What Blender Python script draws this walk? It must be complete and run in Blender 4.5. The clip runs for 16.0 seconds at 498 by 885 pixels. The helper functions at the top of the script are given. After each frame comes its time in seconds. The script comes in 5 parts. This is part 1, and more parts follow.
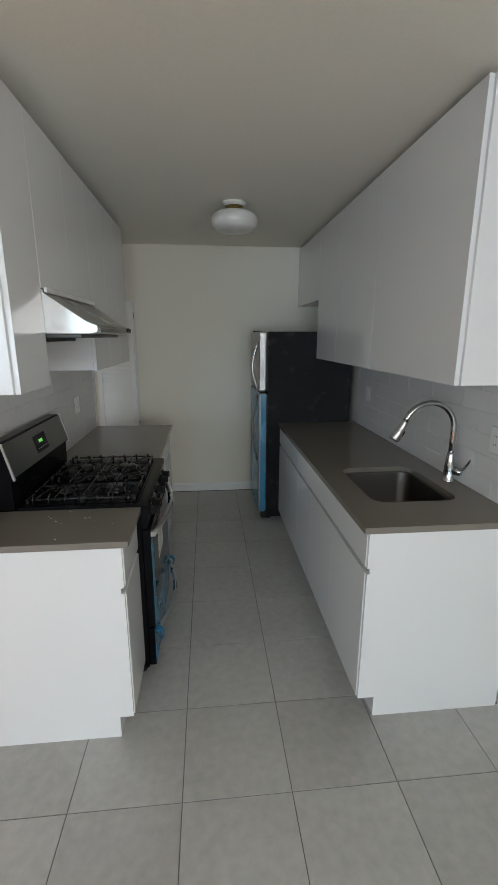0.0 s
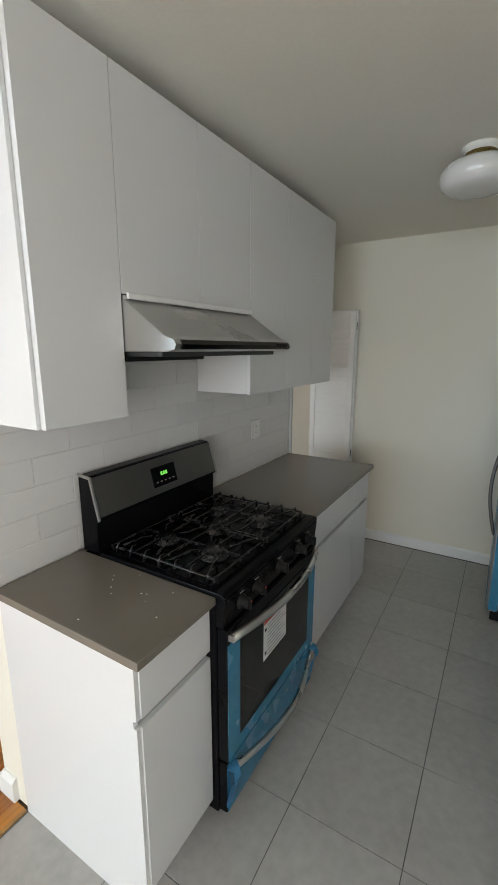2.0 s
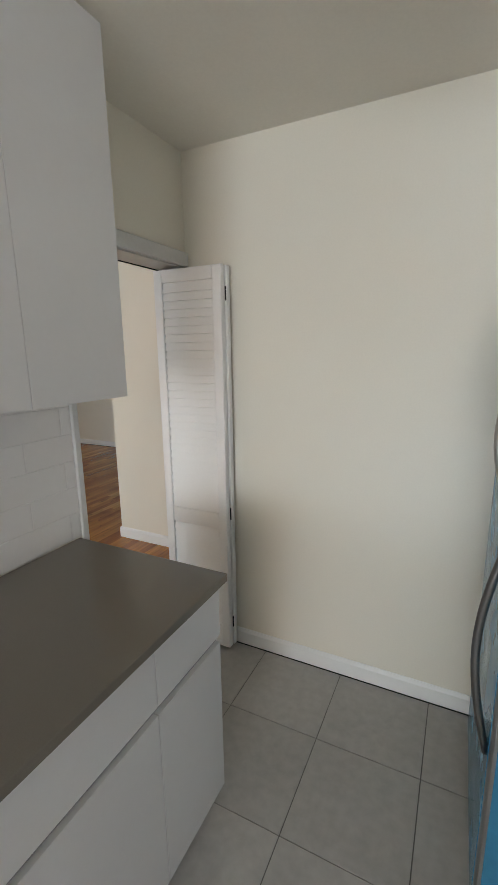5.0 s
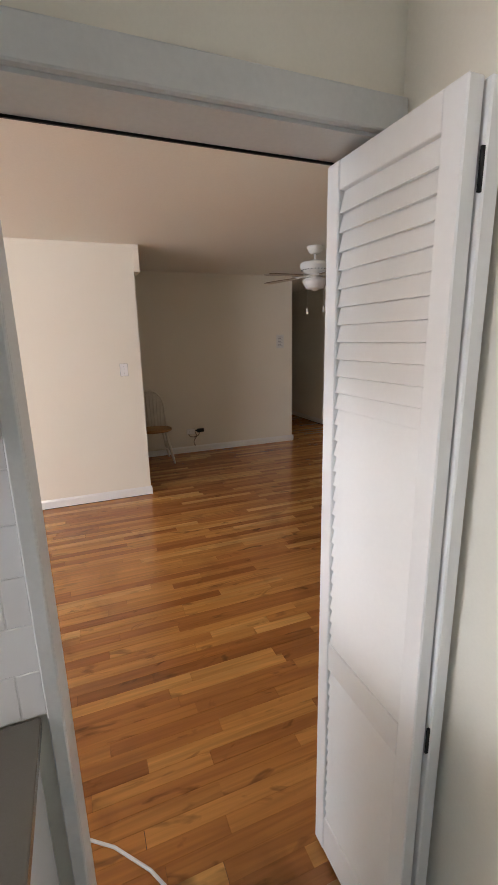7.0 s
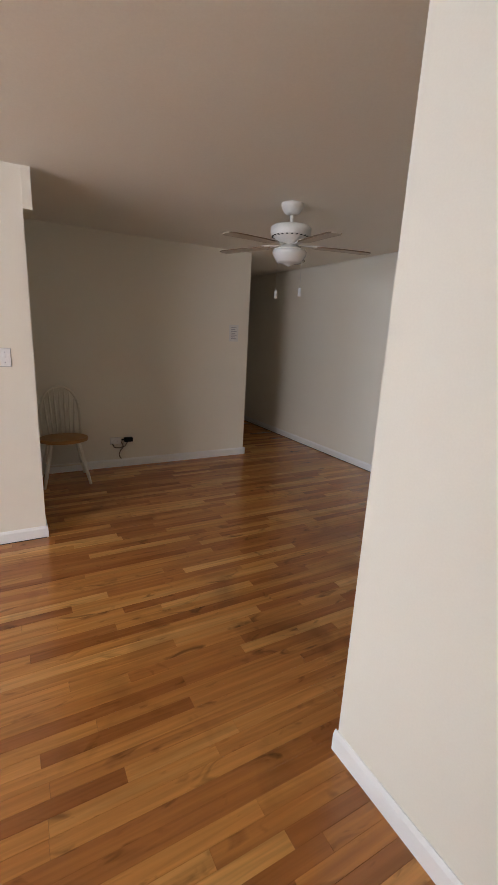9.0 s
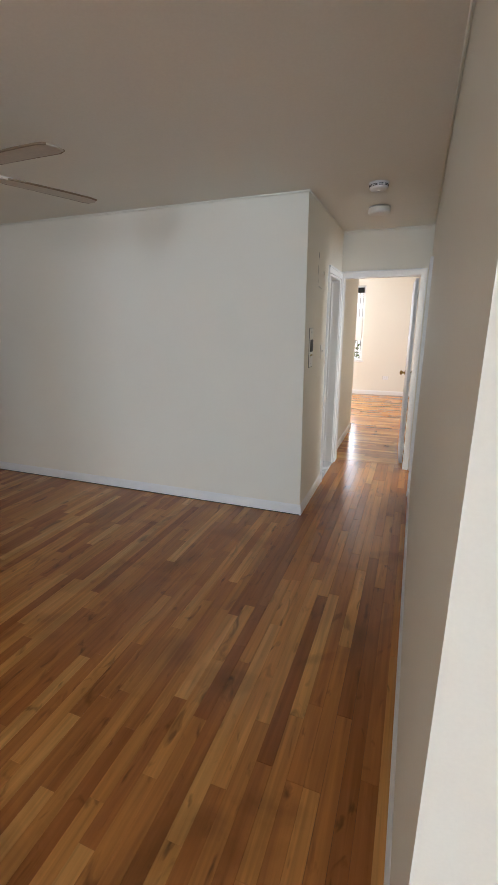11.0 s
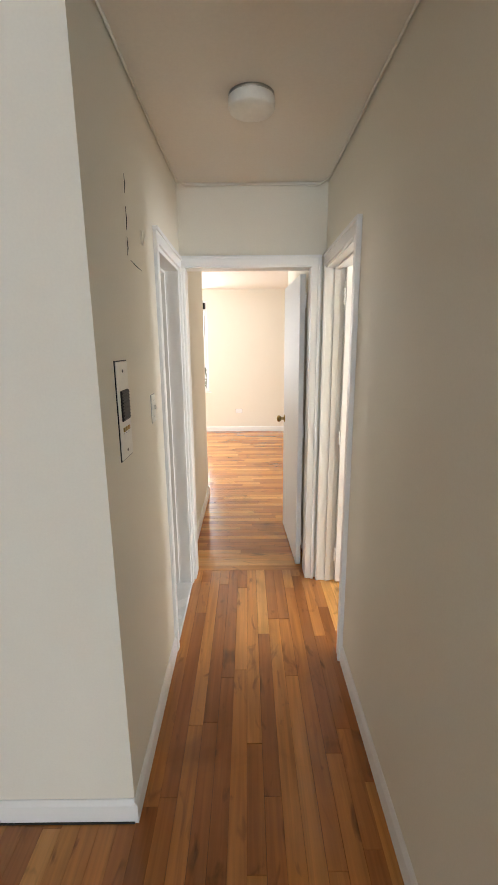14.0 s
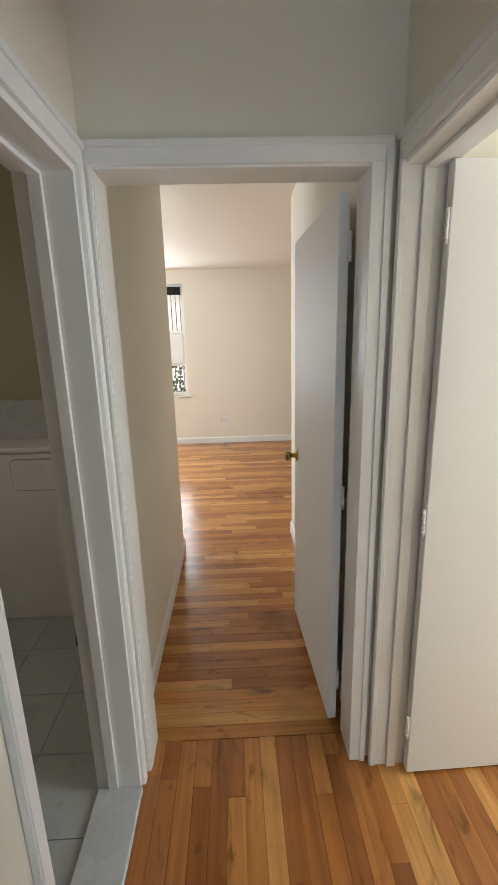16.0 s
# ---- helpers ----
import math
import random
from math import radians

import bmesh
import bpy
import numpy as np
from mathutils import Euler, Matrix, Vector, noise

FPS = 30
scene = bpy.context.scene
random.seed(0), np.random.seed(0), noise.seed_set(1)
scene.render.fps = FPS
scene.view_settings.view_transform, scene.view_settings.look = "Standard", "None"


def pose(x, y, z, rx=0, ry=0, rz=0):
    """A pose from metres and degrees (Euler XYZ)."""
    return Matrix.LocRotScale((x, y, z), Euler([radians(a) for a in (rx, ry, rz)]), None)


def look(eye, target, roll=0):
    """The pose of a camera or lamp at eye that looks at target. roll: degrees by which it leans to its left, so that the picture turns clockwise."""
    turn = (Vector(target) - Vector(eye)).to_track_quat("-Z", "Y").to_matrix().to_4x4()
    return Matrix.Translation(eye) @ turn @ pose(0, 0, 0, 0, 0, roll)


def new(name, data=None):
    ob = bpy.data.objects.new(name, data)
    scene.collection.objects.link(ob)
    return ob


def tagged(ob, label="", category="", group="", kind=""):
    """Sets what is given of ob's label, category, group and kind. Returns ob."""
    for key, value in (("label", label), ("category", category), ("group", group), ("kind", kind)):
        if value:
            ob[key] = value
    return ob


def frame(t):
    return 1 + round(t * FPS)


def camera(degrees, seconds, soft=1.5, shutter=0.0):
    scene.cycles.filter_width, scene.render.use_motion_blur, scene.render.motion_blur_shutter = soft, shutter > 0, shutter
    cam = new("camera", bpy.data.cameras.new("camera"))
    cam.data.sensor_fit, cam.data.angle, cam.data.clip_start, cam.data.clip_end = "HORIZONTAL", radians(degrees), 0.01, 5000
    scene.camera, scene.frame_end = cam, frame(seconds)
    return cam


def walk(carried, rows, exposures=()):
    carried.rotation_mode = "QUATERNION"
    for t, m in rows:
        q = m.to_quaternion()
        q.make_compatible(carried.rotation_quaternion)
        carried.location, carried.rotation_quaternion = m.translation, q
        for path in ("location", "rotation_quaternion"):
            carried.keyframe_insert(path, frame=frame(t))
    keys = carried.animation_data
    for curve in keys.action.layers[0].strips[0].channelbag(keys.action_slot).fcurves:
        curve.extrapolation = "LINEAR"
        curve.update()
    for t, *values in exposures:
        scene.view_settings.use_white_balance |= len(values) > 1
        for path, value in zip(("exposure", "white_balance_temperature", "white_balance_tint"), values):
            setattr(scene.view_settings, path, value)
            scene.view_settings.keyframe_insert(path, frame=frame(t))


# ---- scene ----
cam = camera(60.4, 16.0)
PATH = [
    (0, (0.446, 0.083, 1.659), (0.633, 2.015, 1.178), 0.1),
    (0.5, (0.588, 0.337, 1.671), (0.654, 2.274, 1.179), 0.7),
    (1, (0.73, 0.545, 1.675), (0.231, 2.426, 1.215), 0.1),
    (1.5, (0.851, 0.712, 1.693), (-0.06, 2.437, 1.252), 0.1),
    (2, (0.846, 0.94, 1.678), (-0.156, 2.617, 1.249), 0.1),
    (2.5, (0.824, 1.165, 1.678), (-0.015, 2.937, 1.282), -0.3),
    (3, (0.846, 1.449, 1.653), (0.233, 3.313, 1.267), -0.2),
    (5.5, (0.661, 3.027, 1.594), (-0.386, 4.672, 1.149), -1.5),
    (6, (0.526, 3.345, 1.604), (-0.779, 4.786, 1.135), -1.8),
    (6.5, (0.404, 3.671, 1.606), (-1.242, 4.712, 1.154), 0.1),
    (7, (0.284, 3.92, 1.616), (-1.523, 4.636, 1.146), -1.3),
    (7.5, (0.012, 4.063, 1.604), (-1.859, 4.584, 1.128), -0.7),
    (8, (-0.293, 4.16, 1.595), (-2.184, 4.605, 1.118), -0.5),
    (8.5, (-0.607, 4.314, 1.583), (-2.483, 4.819, 1.107), 0.3),
    (9, (-0.888, 4.383, 1.576), (-2.572, 5.342, 1.083), 2.9),
    (9.5, (-1.229, 4.396, 1.609), (-2.572, 5.779, 1.077), -0.1),
    (10, (-1.52, 4.504, 1.598), (-2.64, 6.068, 1.049), -0.7),
    (12.5, (-2.254, 5.749, 1.632), (-2.336, 7.68, 1.115), -0.5),
    (13, (-2.3, 6.174, 1.62), (-2.3, 8.108, 1.111), -0.6),
    (13.5, (-2.284, 6.609, 1.613), (-2.292, 8.548, 1.123), -0.5),
    (14, (-2.333, 7.032, 1.61), (-2.329, 8.981, 1.161), -0.5),
    (14.5, (-2.347, 7.412, 1.599), (-2.288, 9.365, 1.174), -1.1),
    (15, (-2.324, 7.796, 1.635), (-2.259, 9.751, 1.216), -1.6),
    (15.5, (-2.338, 8.142, 1.618), (-2.302, 10.092, 1.177), -1.1),
    (16, (-2.339, 8.448, 1.607), (-2.281, 10.388, 1.126), -1.5),
]
EXPOSURE = [
    (0, -1.12, 8700, 24),
    (0.5, -0.9, 8700, 24),
    (1.5, -0.74, 9100, 25),
    (2, -0.6, 9000, 24),
    (2.5, -0.08, 9400, 26),
    (3, 0.12, 9300, 26),
    (5.5, 0.0, 9200, 29),
    (7, 0.5, 9000, 33),
    (8.5, 0.58, 8900, 34),
    (9.5, 0.46, 8200, 29),
    (10, 0.43, 7900, 27),
    (12.5, 1.0, 8800, 27),
    (14.5, 0.86, 9000, 27),
    (15.5, 0.36, 8800, 25),
    (16, 0.14, 8500, 23),
]
walk(cam, [(t, look(eye, target, roll)) for t, eye, target, roll in PATH], EXPOSURE)
# ---- world ----
H = 2.515                       # ceiling height
KR = 1.752                      # kitchen right wall face
# ---- sky, sun, daylight in the window openings ----
world = bpy.data.worlds.new("sky")
scene.world = world
world.use_nodes = True
wn = world.node_tree
sky = wn.nodes.new("ShaderNodeTexSky")
sky.sky_type, sky.sun_disc = "NISHITA", False
sky.sun_elevation, sky.sun_rotation = radians(50), radians(150)
wn.links.new(sky.outputs[0], wn.nodes["Background"].inputs[0])
wn.nodes["Background"].inputs[1].default_value = 0.12


def sun_lamp():
    d = bpy.data.lights.new("sun", "SUN")
    d.energy, d.angle, d.color = 1.0, radians(12), (1.0, 0.96, 0.9)
    o = new("sun", d)
    o.matrix_world = look((0, 0, 20), (5, 8.7, 8))
    return o


def window_light(name, eye, target, w, h, watts, color):
    d = bpy.data.lights.new(name, "AREA")
    d.shape, d.size, d.size_y, d.energy, d.color = "RECTANGLE", w, h, watts, color
    o = new(name, d)
    o.matrix_world = look(eye, target)
    return o


DAY = (0.66, 0.81, 1.0)
PALE = (0.55, 0.78, 1.0)
sun_lamp()
window_light("daylight_living", (-2.6, -4.3, 1.5), (0.2, 1.0, 3.7), 2.6, 1.35, 195, (0.39, 0.69, 1.0))
window_light("daylight_dining", (0.6, -4.42, 1.5), (0.6, 0, 2.4), 1.8, 1.5, 165, (0.44, 0.73, 1.0))
# lamp of an added, unseen side window; brightens the alcove and facing walls
window_light("added_daylight_east", (KR - 0.05, -2.7, 1.5), (-3, -1.2, 2.6), 2.7, 1.5, 150, DAY)
window_light("daylight_bedroom", (-3.9, 14.92, 1.6), (-3.9, 12, 1.5), 1.6, 1.5, 46, PALE)
window_light("daylight_bedroom_west", (-5.42, 13.4, 1.6), (-3.0, 13.4, 1.5), 2.0, 1.5, 62, PALE)
# weak lamp in an added, unseen bathroom window to lift the dark room
window_light("added_bathroom_light", (-4.36, 9.8, 1.7), (-3, 9.8, 1.4), 0.5, 0.7, 2.6, (0.85, 0.93, 1.0))
window_light("daylight_small_room", (0.82, 9.15, 1.6), (-1, 9.15, 1.5), 0.85, 1.4, 48, PALE)


# ---- materials ----
def shader(name, color, rough=0.5, metal=0.0, vary=0.06, scale=3.0, fine=60.0, bump=0.03, coat=0.0, rough_var=0.08):
    m = bpy.data.materials.new(name)
    m.use_nodes = True
    nt = m.node_tree
    b = nt.nodes["Principled BSDF"]
    b.inputs["Metallic"].default_value = metal
    b.inputs["Coat Weight"].default_value = coat
    b.inputs["Coat Roughness"].default_value = 0.08
    geo = nt.nodes.new("ShaderNodeNewGeometry")
    n1 = nt.nodes.new("ShaderNodeTexNoise")
    n1.inputs["Scale"].default_value, n1.inputs["Detail"].default_value = scale, 4
    n2 = nt.nodes.new("ShaderNodeTexNoise")
    n2.inputs["Scale"].default_value, n2.inputs["Detail"].default_value = fine, 3
    for n in (n1, n2):
        nt.links.new(geo.outputs["Position"], n.inputs["Vector"])
    add = nt.nodes.new("ShaderNodeMath")
    add.operation = "ADD"
    nt.links.new(n1.outputs["Fac"], add.inputs[0])
    nt.links.new(n2.outputs["Fac"], add.inputs[1])
    rng = nt.nodes.new("ShaderNodeMapRange")
    rng.inputs["From Min"].default_value, rng.inputs["From Max"].default_value = 0.6, 1.4
    rng.inputs["To Min"].default_value, rng.inputs["To Max"].default_value = 1 - vary, 1 + vary
    nt.links.new(add.outputs[0], rng.inputs["Value"])
    mul = nt.nodes.new("ShaderNodeVectorMath")
    mul.operation = "SCALE"
    mul.inputs[0].default_value = color
    nt.links.new(rng.outputs[0], mul.inputs["Scale"])
    nt.links.new(mul.outputs[0], b.inputs["Base Color"])
    rr = nt.nodes.new("ShaderNodeMapRange")
    rr.inputs["From Min"].default_value, rr.inputs["From Max"].default_value = 0.3, 0.7
    rr.inputs["To Min"].default_value, rr.inputs["To Max"].default_value = max(0.02, rough - rough_var), min(1, rough + rough_var)
    nt.links.new(n1.outputs["Fac"], rr.inputs["Value"])
    nt.links.new(rr.outputs[0], b.inputs["Roughness"])
    if bump:
        bp = nt.nodes.new("ShaderNodeBump")
        bp.inputs["Strength"].default_value, bp.inputs["Distance"].default_value = bump, 0.01
        nt.links.new(n2.outputs["Fac"], bp.inputs["Height"])
        nt.links.new(bp.outputs[0], b.inputs["Normal"])
    return m


def wood_floor(name, island, along_y=True):
    """Strip oak: a tone for each board, long grain, a satin varnish."""
    m = bpy.data.materials.new(name)
    m.use_nodes = True
    nt = m.node_tree
    b = nt.nodes["Principled BSDF"]
    geo = nt.nodes.new("ShaderNodeNewGeometry")
    if island:
        rnd = geo.outputs["Random Per Island"]
    else:
        rnd = nt.nodes.new("ShaderNodeObjectInfo").outputs["Random"]
    off = nt.nodes.new("ShaderNodeVectorMath")
    off.operation = "SCALE"
    off.inputs[0].default_value = (17, 29, 7)
    nt.links.new(rnd, off.inputs["Scale"])
    pos = nt.nodes.new("ShaderNodeVectorMath")
    pos.operation = "ADD"
    nt.links.new(geo.outputs["Position"], pos.inputs[0])
    nt.links.new(off.outputs[0], pos.inputs[1])
    grains = []
    for s, d in (((48, 1.8, 16), 5), ((9, 0.9, 3), 3)):
        mp = nt.nodes.new("ShaderNodeVectorMath")
        mp.operation = "MULTIPLY"
        mp.inputs[1].default_value = s if along_y else (s[1], s[0], s[2])
        nt.links.new(pos.outputs[0], mp.inputs[0])
        n = nt.nodes.new("ShaderNodeTexNoise")
        n.inputs["Scale"].default_value, n.inputs["Detail"].default_value = 1.0, d
        n.inputs["Distortion"].default_value = 0.6
        nt.links.new(mp.outputs[0], n.inputs["Vector"])
        grains.append(n.outputs["Fac"])
    ramp = nt.nodes.new("ShaderNodeValToRGB")
    e = ramp.color_ramp.elements
    e[0].position, e[0].color = 0.0, (0.210, 0.062, 0.016, 1)
    e[1].position, e[1].color = 1.0, (0.780, 0.380, 0.125, 1)
    for p, c in ((0.2, (0.370, 0.118, 0.030, 1)), (0.55, (0.530, 0.190, 0.050, 1)), (0.82, (0.650, 0.265, 0.074, 1))):
        x = e.new(p)
        x.color = c
    mixv = nt.nodes.new("ShaderNodeMath")
    mixv.operation = "MULTIPLY_ADD"
    mixv.inputs[1].default_value = 0.5
    nt.links.new(grains[1], mixv.inputs[0])
    lo = nt.nodes.new("ShaderNodeMath")
    lo.operation = "MULTIPLY_ADD"
    lo.inputs[1].default_value, lo.inputs[2].default_value = 0.78, -0.07
    nt.links.new(rnd, lo.inputs[0])
    nt.links.new(lo.outputs[0], mixv.inputs[2])
    nt.links.new(mixv.outputs[0], ramp.inputs["Fac"])
    rng = nt.nodes.new("ShaderNodeMapRange")
    rng.inputs["From Min"].default_value, rng.inputs["From Max"].default_value = 0.3, 0.7
    rng.inputs["To Min"].default_value, rng.inputs["To Max"].default_value = 0.78, 1.16
    nt.links.new(grains[0], rng.inputs["Value"])
    sc = nt.nodes.new("ShaderNodeVectorMath")
    sc.operation = "SCALE"
    nt.links.new(ramp.outputs["Color"], sc.inputs[0])
    nt.links.new(rng.outputs[0], sc.inputs["Scale"])
    mp = nt.nodes.new("ShaderNodeVectorMath")
    mp.operation = "MULTIPLY"
    mp.inputs[1].default_value = (13, 4.5, 5) if along_y else (4.5, 13, 5)
    nt.links.new(pos.outputs[0], mp.inputs[0])
    kn = nt.nodes.new("ShaderNodeTexNoise")
    kn.inputs["Scale"].default_value, kn.inputs["Detail"].default_value, kn.inputs["Distortion"].default_value = 1.0, 3, 1.2
    nt.links.new(mp.outputs[0], kn.inputs["Vector"])
    kr = nt.nodes.new("ShaderNodeMapRange")
    kr.inputs["From Min"].default_value, kr.inputs["From Max"].default_value = 0.60, 0.75
    kr.inputs["To Min"].default_value, kr.inputs["To Max"].default_value = 1.0, 0.4
    nt.links.new(kn.outputs["Fac"], kr.inputs["Value"])
    sk = nt.nodes.new("ShaderNodeVectorMath")
    sk.operation = "SCALE"
    nt.links.new(sc.outputs[0], sk.inputs[0])
    nt.links.new(kr.outputs[0], sk.inputs["Scale"])
    st = nt.nodes.new("ShaderNodeTexNoise")
    st.inputs["Scale"].default_value, st.inputs["Detail"].default_value, st.inputs["Distortion"].default_value = 2.3, 4, 0.8
    nt.links.new(geo.outputs["Position"], st.inputs["Vector"])
    sr = nt.nodes.new("ShaderNodeMapRange")
    sr.inputs["From Min"].default_value, sr.inputs["From Max"].default_value = 0.56, 0.72
    sr.inputs["To Min"].default_value, sr.inputs["To Max"].default_value = 1.0, 0.70
    nt.links.new(st.outputs["Fac"], sr.inputs["Value"])
    stain = nt.nodes.new("ShaderNodeVectorMath")
    stain.operation = "SCALE"
    nt.links.new(sk.outputs[0], stain.inputs[0])
    nt.links.new(sr.outputs[0], stain.inputs["Scale"])
    nt.links.new(stain.outputs[0], b.inputs["Base Color"])
    rr = nt.nodes.new("ShaderNodeMapRange")
    rr.inputs["To Min"].default_value, rr.inputs["To Max"].default_value = 0.11, 0.30
    nt.links.new(grains[1], rr.inputs["Value"])
    nt.links.new(rr.outputs[0], b.inputs["Roughness"])
    b.inputs["Coat Weight"].default_value, b.inputs["Coat Roughness"].default_value = 0.16, 0.16
    bp = nt.nodes.new("ShaderNodeBump")
    bp.inputs["Strength"].default_value, bp.inputs["Distance"].default_value = 0.06, 0.004
    nt.links.new(grains[0], bp.inputs["Height"])
    nt.links.new(bp.outputs[0], b.inputs["Normal"])
    return m


def tile_shader(name, color, rough, vary, cloud):
    """Porcelain or glazed tile with a tone for each piece and soft clouds."""
    m = shader(name, color, rough, 0, cloud, 2.2, 25, 0.012, 0, 0.06)
    nt = m.node_tree
    b = nt.nodes["Principled BSDF"]
    src = b.inputs["Base Color"].links[0].from_socket
    info = nt.nodes.new("ShaderNodeObjectInfo")
    rng = nt.nodes.new("ShaderNodeMapRange")
    rng.inputs["To Min"].default_value, rng.inputs["To Max"].default_value = 1 - vary, 1 + vary
    nt.links.new(info.outputs["Random"], rng.inputs["Value"])
    sc = nt.nodes.new("ShaderNodeVectorMath")
    sc.operation = "SCALE"
    nt.links.new(src, sc.inputs[0])
    nt.links.new(rng.outputs[0], sc.inputs["Scale"])
    nt.links.new(sc.outputs[0], b.inputs["Base Color"])
    return m


def glass_shader(name):
    m = bpy.data.materials.new(name)
    m.use_nodes = True
    b = m.node_tree.nodes["Principled BSDF"]
    b.inputs["Transmission Weight"].default_value = 1
    b.inputs["Roughness"].default_value = 0.0
    b.inputs["IOR"].default_value = 1.45
    return m


def glow_shader(name, color, strength):
    m = shader(name, color, 0.5)
    b = m.node_tree.nodes["Principled BSDF"]
    b.inputs["Emission Color"].default_value = (*color, 1)
    b.inputs["Emission Strength"].default_value = strength
    return m


PAINT = shader("cream_wall_paint", (0.86, 0.81, 0.705), 0.68, 0, 0.025, 1.3, 140, 0.03, 0, 0.03)
CEIL = shader("ceiling_paint", (0.875, 0.83, 0.745), 0.6, 0, 0.03, 1.1, 90, 0.05)
TRIM = shader("white_gloss_trim", (0.88, 0.88, 0.86), 0.4, 0, 0.015, 2, 80, 0.02, 0, 0.015)
DOORW = shader("white_door_paint", (0.87, 0.865, 0.84), 0.55, 0, 0.015, 2, 80, 0.02, 0, 0.02)
CAB = shader("white_lacquer", (0.79, 0.785, 0.78), 0.12, 0, 0.01, 1, 60, 0.004, 0.0, 0.004)
# grey for cabinet recesses: their shade is put into the colour
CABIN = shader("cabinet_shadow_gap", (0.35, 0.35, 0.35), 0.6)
QUARTZ = shader("grey_brown_quartz", (0.215, 0.190, 0.160), 0.17, 0, 0.07, 1.5, 500, 0.006, 0.0, 0.03)
STEEL = shader("brushed_steel", (0.60, 0.59, 0.57), 0.3, 1, 0.05, 4, 200, 0.02)
BASIN = shader("sink_steel", (0.13, 0.125, 0.12), 0.32, 1, 0.05, 4, 200, 0.02)
DARKSTEEL = shader("dark_stainless", (0.20, 0.19, 0.18), 0.34, 0.9, 0.05, 4, 200, 0.02)
DOORSTEEL = shader("satin_steel_door", (0.42, 0.41, 0.40), 0.42, 1, 0.06, 4, 200, 0.02)
LIP = shader("dark_polished_steel", (0.07, 0.065, 0.06), 0.18, 1, 0.05, 4, 200, 0.01)
CHROME = shader("chrome", (0.55, 0.55, 0.56), 0.09, 1, 0.02, 4, 60, 0.0)
BLACK = shader("black_enamel", (0.006, 0.006, 0.007), 0.18, 0, 0.1, 5, 80, 0.01, 0.0, 0.03)
IRON = shader("cast_iron", (0.016, 0.016, 0.017), 0.24, 0.1, 0.2, 20, 220, 0.15)
FRIDGE = shader("black_textured_panel", (0.008, 0.008, 0.009), 0.22, 0, 0.2, 9, 240, 0.5, 0, 0.08)
FILM = shader("blue_protective_film", (0.006, 0.22, 0.36), 0.24, 0, 0.12, 6, 40, 0.06, 0.1)
TAPE = shader("blue_tape", (0.03, 0.36, 0.62), 0.5, 0, 0.1, 12, 90, 0.1)
OVENGLASS = shader("dark_oven_glass", (0.015, 0.015, 0.015), 0.08, 0, 0.05, 4, 60, 0.0, 0.0)
PAPER = shader("white_paper_label", (0.75, 0.75, 0.72), 0.55)
REDINK = shader("red_print", (0.6, 0.06, 0.03), 0.5)
GREYTONE = shader("grey_print_and_rim_shade", (0.35, 0.35, 0.36), 0.5)
OPAL = shader("opal_glass", (0.72, 0.70, 0.67), 0.2, 0, 0.02, 5, 60, 0.0, 0.1)
GOLD = shader("aged_brass", (0.40, 0.27, 0.09), 0.28, 1, 0.12, 12, 80, 0.02)
IVORY = shader("ivory_plastic", (0.88, 0.86, 0.79), 0.4)
WPLAST = shader("white_plastic", (0.87, 0.86, 0.84), 0.38)
BPLAST = shader("black_plastic", (0.012, 0.012, 0.012), 0.4)
FANW = shader("fan_white", (0.76, 0.74, 0.69), 0.42, 0, 0.04, 6, 60, 0.01)
BLADE = shader("fan_blade_dusty_wood", (0.60, 0.53, 0.45), 0.5, 0, 0.12, 8, 60, 0.02)
OAK = shader("oak_seat", (0.46, 0.22, 0.07), 0.35, 0, 0.2, 6, 70, 0.03)
CHAIRW = shader("cream_painted_wood", (0.80, 0.74, 0.63), 0.4, 0, 0.05, 8, 90, 0.02)
SUB = shader("dark_joint", (0.10, 0.05, 0.02), 0.8, 0, 0.2)
GROUT = shader("grey_grout", (0.165, 0.160, 0.150), 0.85, 0, 0.15, 6, 120, 0.1)
for m, s in ((PAINT, 0.3), (CEIL, 0.2), (BPLAST, 0.2), (OVENGLASS, 0.25), (BLACK, 0.09), (FRIDGE, 0.2), (IRON, 0.6), (QUARTZ, 0.45)):
    m.node_tree.nodes["Principled BSDF"].inputs["Specular IOR Level"].default_value = s
WGROUT = shader("white_grout", (0.77, 0.75, 0.735), 0.8, 0, 0.05)
TILE = tile_shader("cement_look_porcelain", (0.46, 0.45, 0.43), 0.34, 0.05, 0.15)
SPLASH = tile_shader("glazed_white_tile", (0.82, 0.80, 0.785), 0.12, 0.02, 0.02)
BATHTILE = tile_shader("pale_bath_tile", (0.52, 0.54, 0.54), 0.3, 0.03, 0.04)
PLANK = wood_floor("oak_strip", False)
PLANKJ = wood_floor("oak_strip_joined", True)
PLANKX = wood_floor("oak_strip_cross", True, False)
MARBLE = shader("pale_marble_saddle", (0.62, 0.64, 0.65), 0.25, 0, 0.08, 6, 40, 0.02)
GLASS = glass_shader("window_glass")
SKYGLOW = glow_shader("overcast_sky", (0.80, 0.88, 0.95), 0.8)
GREENLED = glow_shader("green_display", (0.1, 0.9, 0.15), 1.2)
FILTER = shader("hood_filter", (0.10, 0.10, 0.10), 0.4, 0.8)
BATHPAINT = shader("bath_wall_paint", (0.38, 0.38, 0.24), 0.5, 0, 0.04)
LEAF = shader("leaf_green", (0.12, 0.20, 0.06), 0.6, 0, 0.4, 3, 20, 0.2)
CORD = shader("brown_cord", (0.20, 0.13, 0.08), 0.5)
GAPSHADE = shader("baseboard_gap_shade", (0.02, 0.018, 0.015), 0.9)
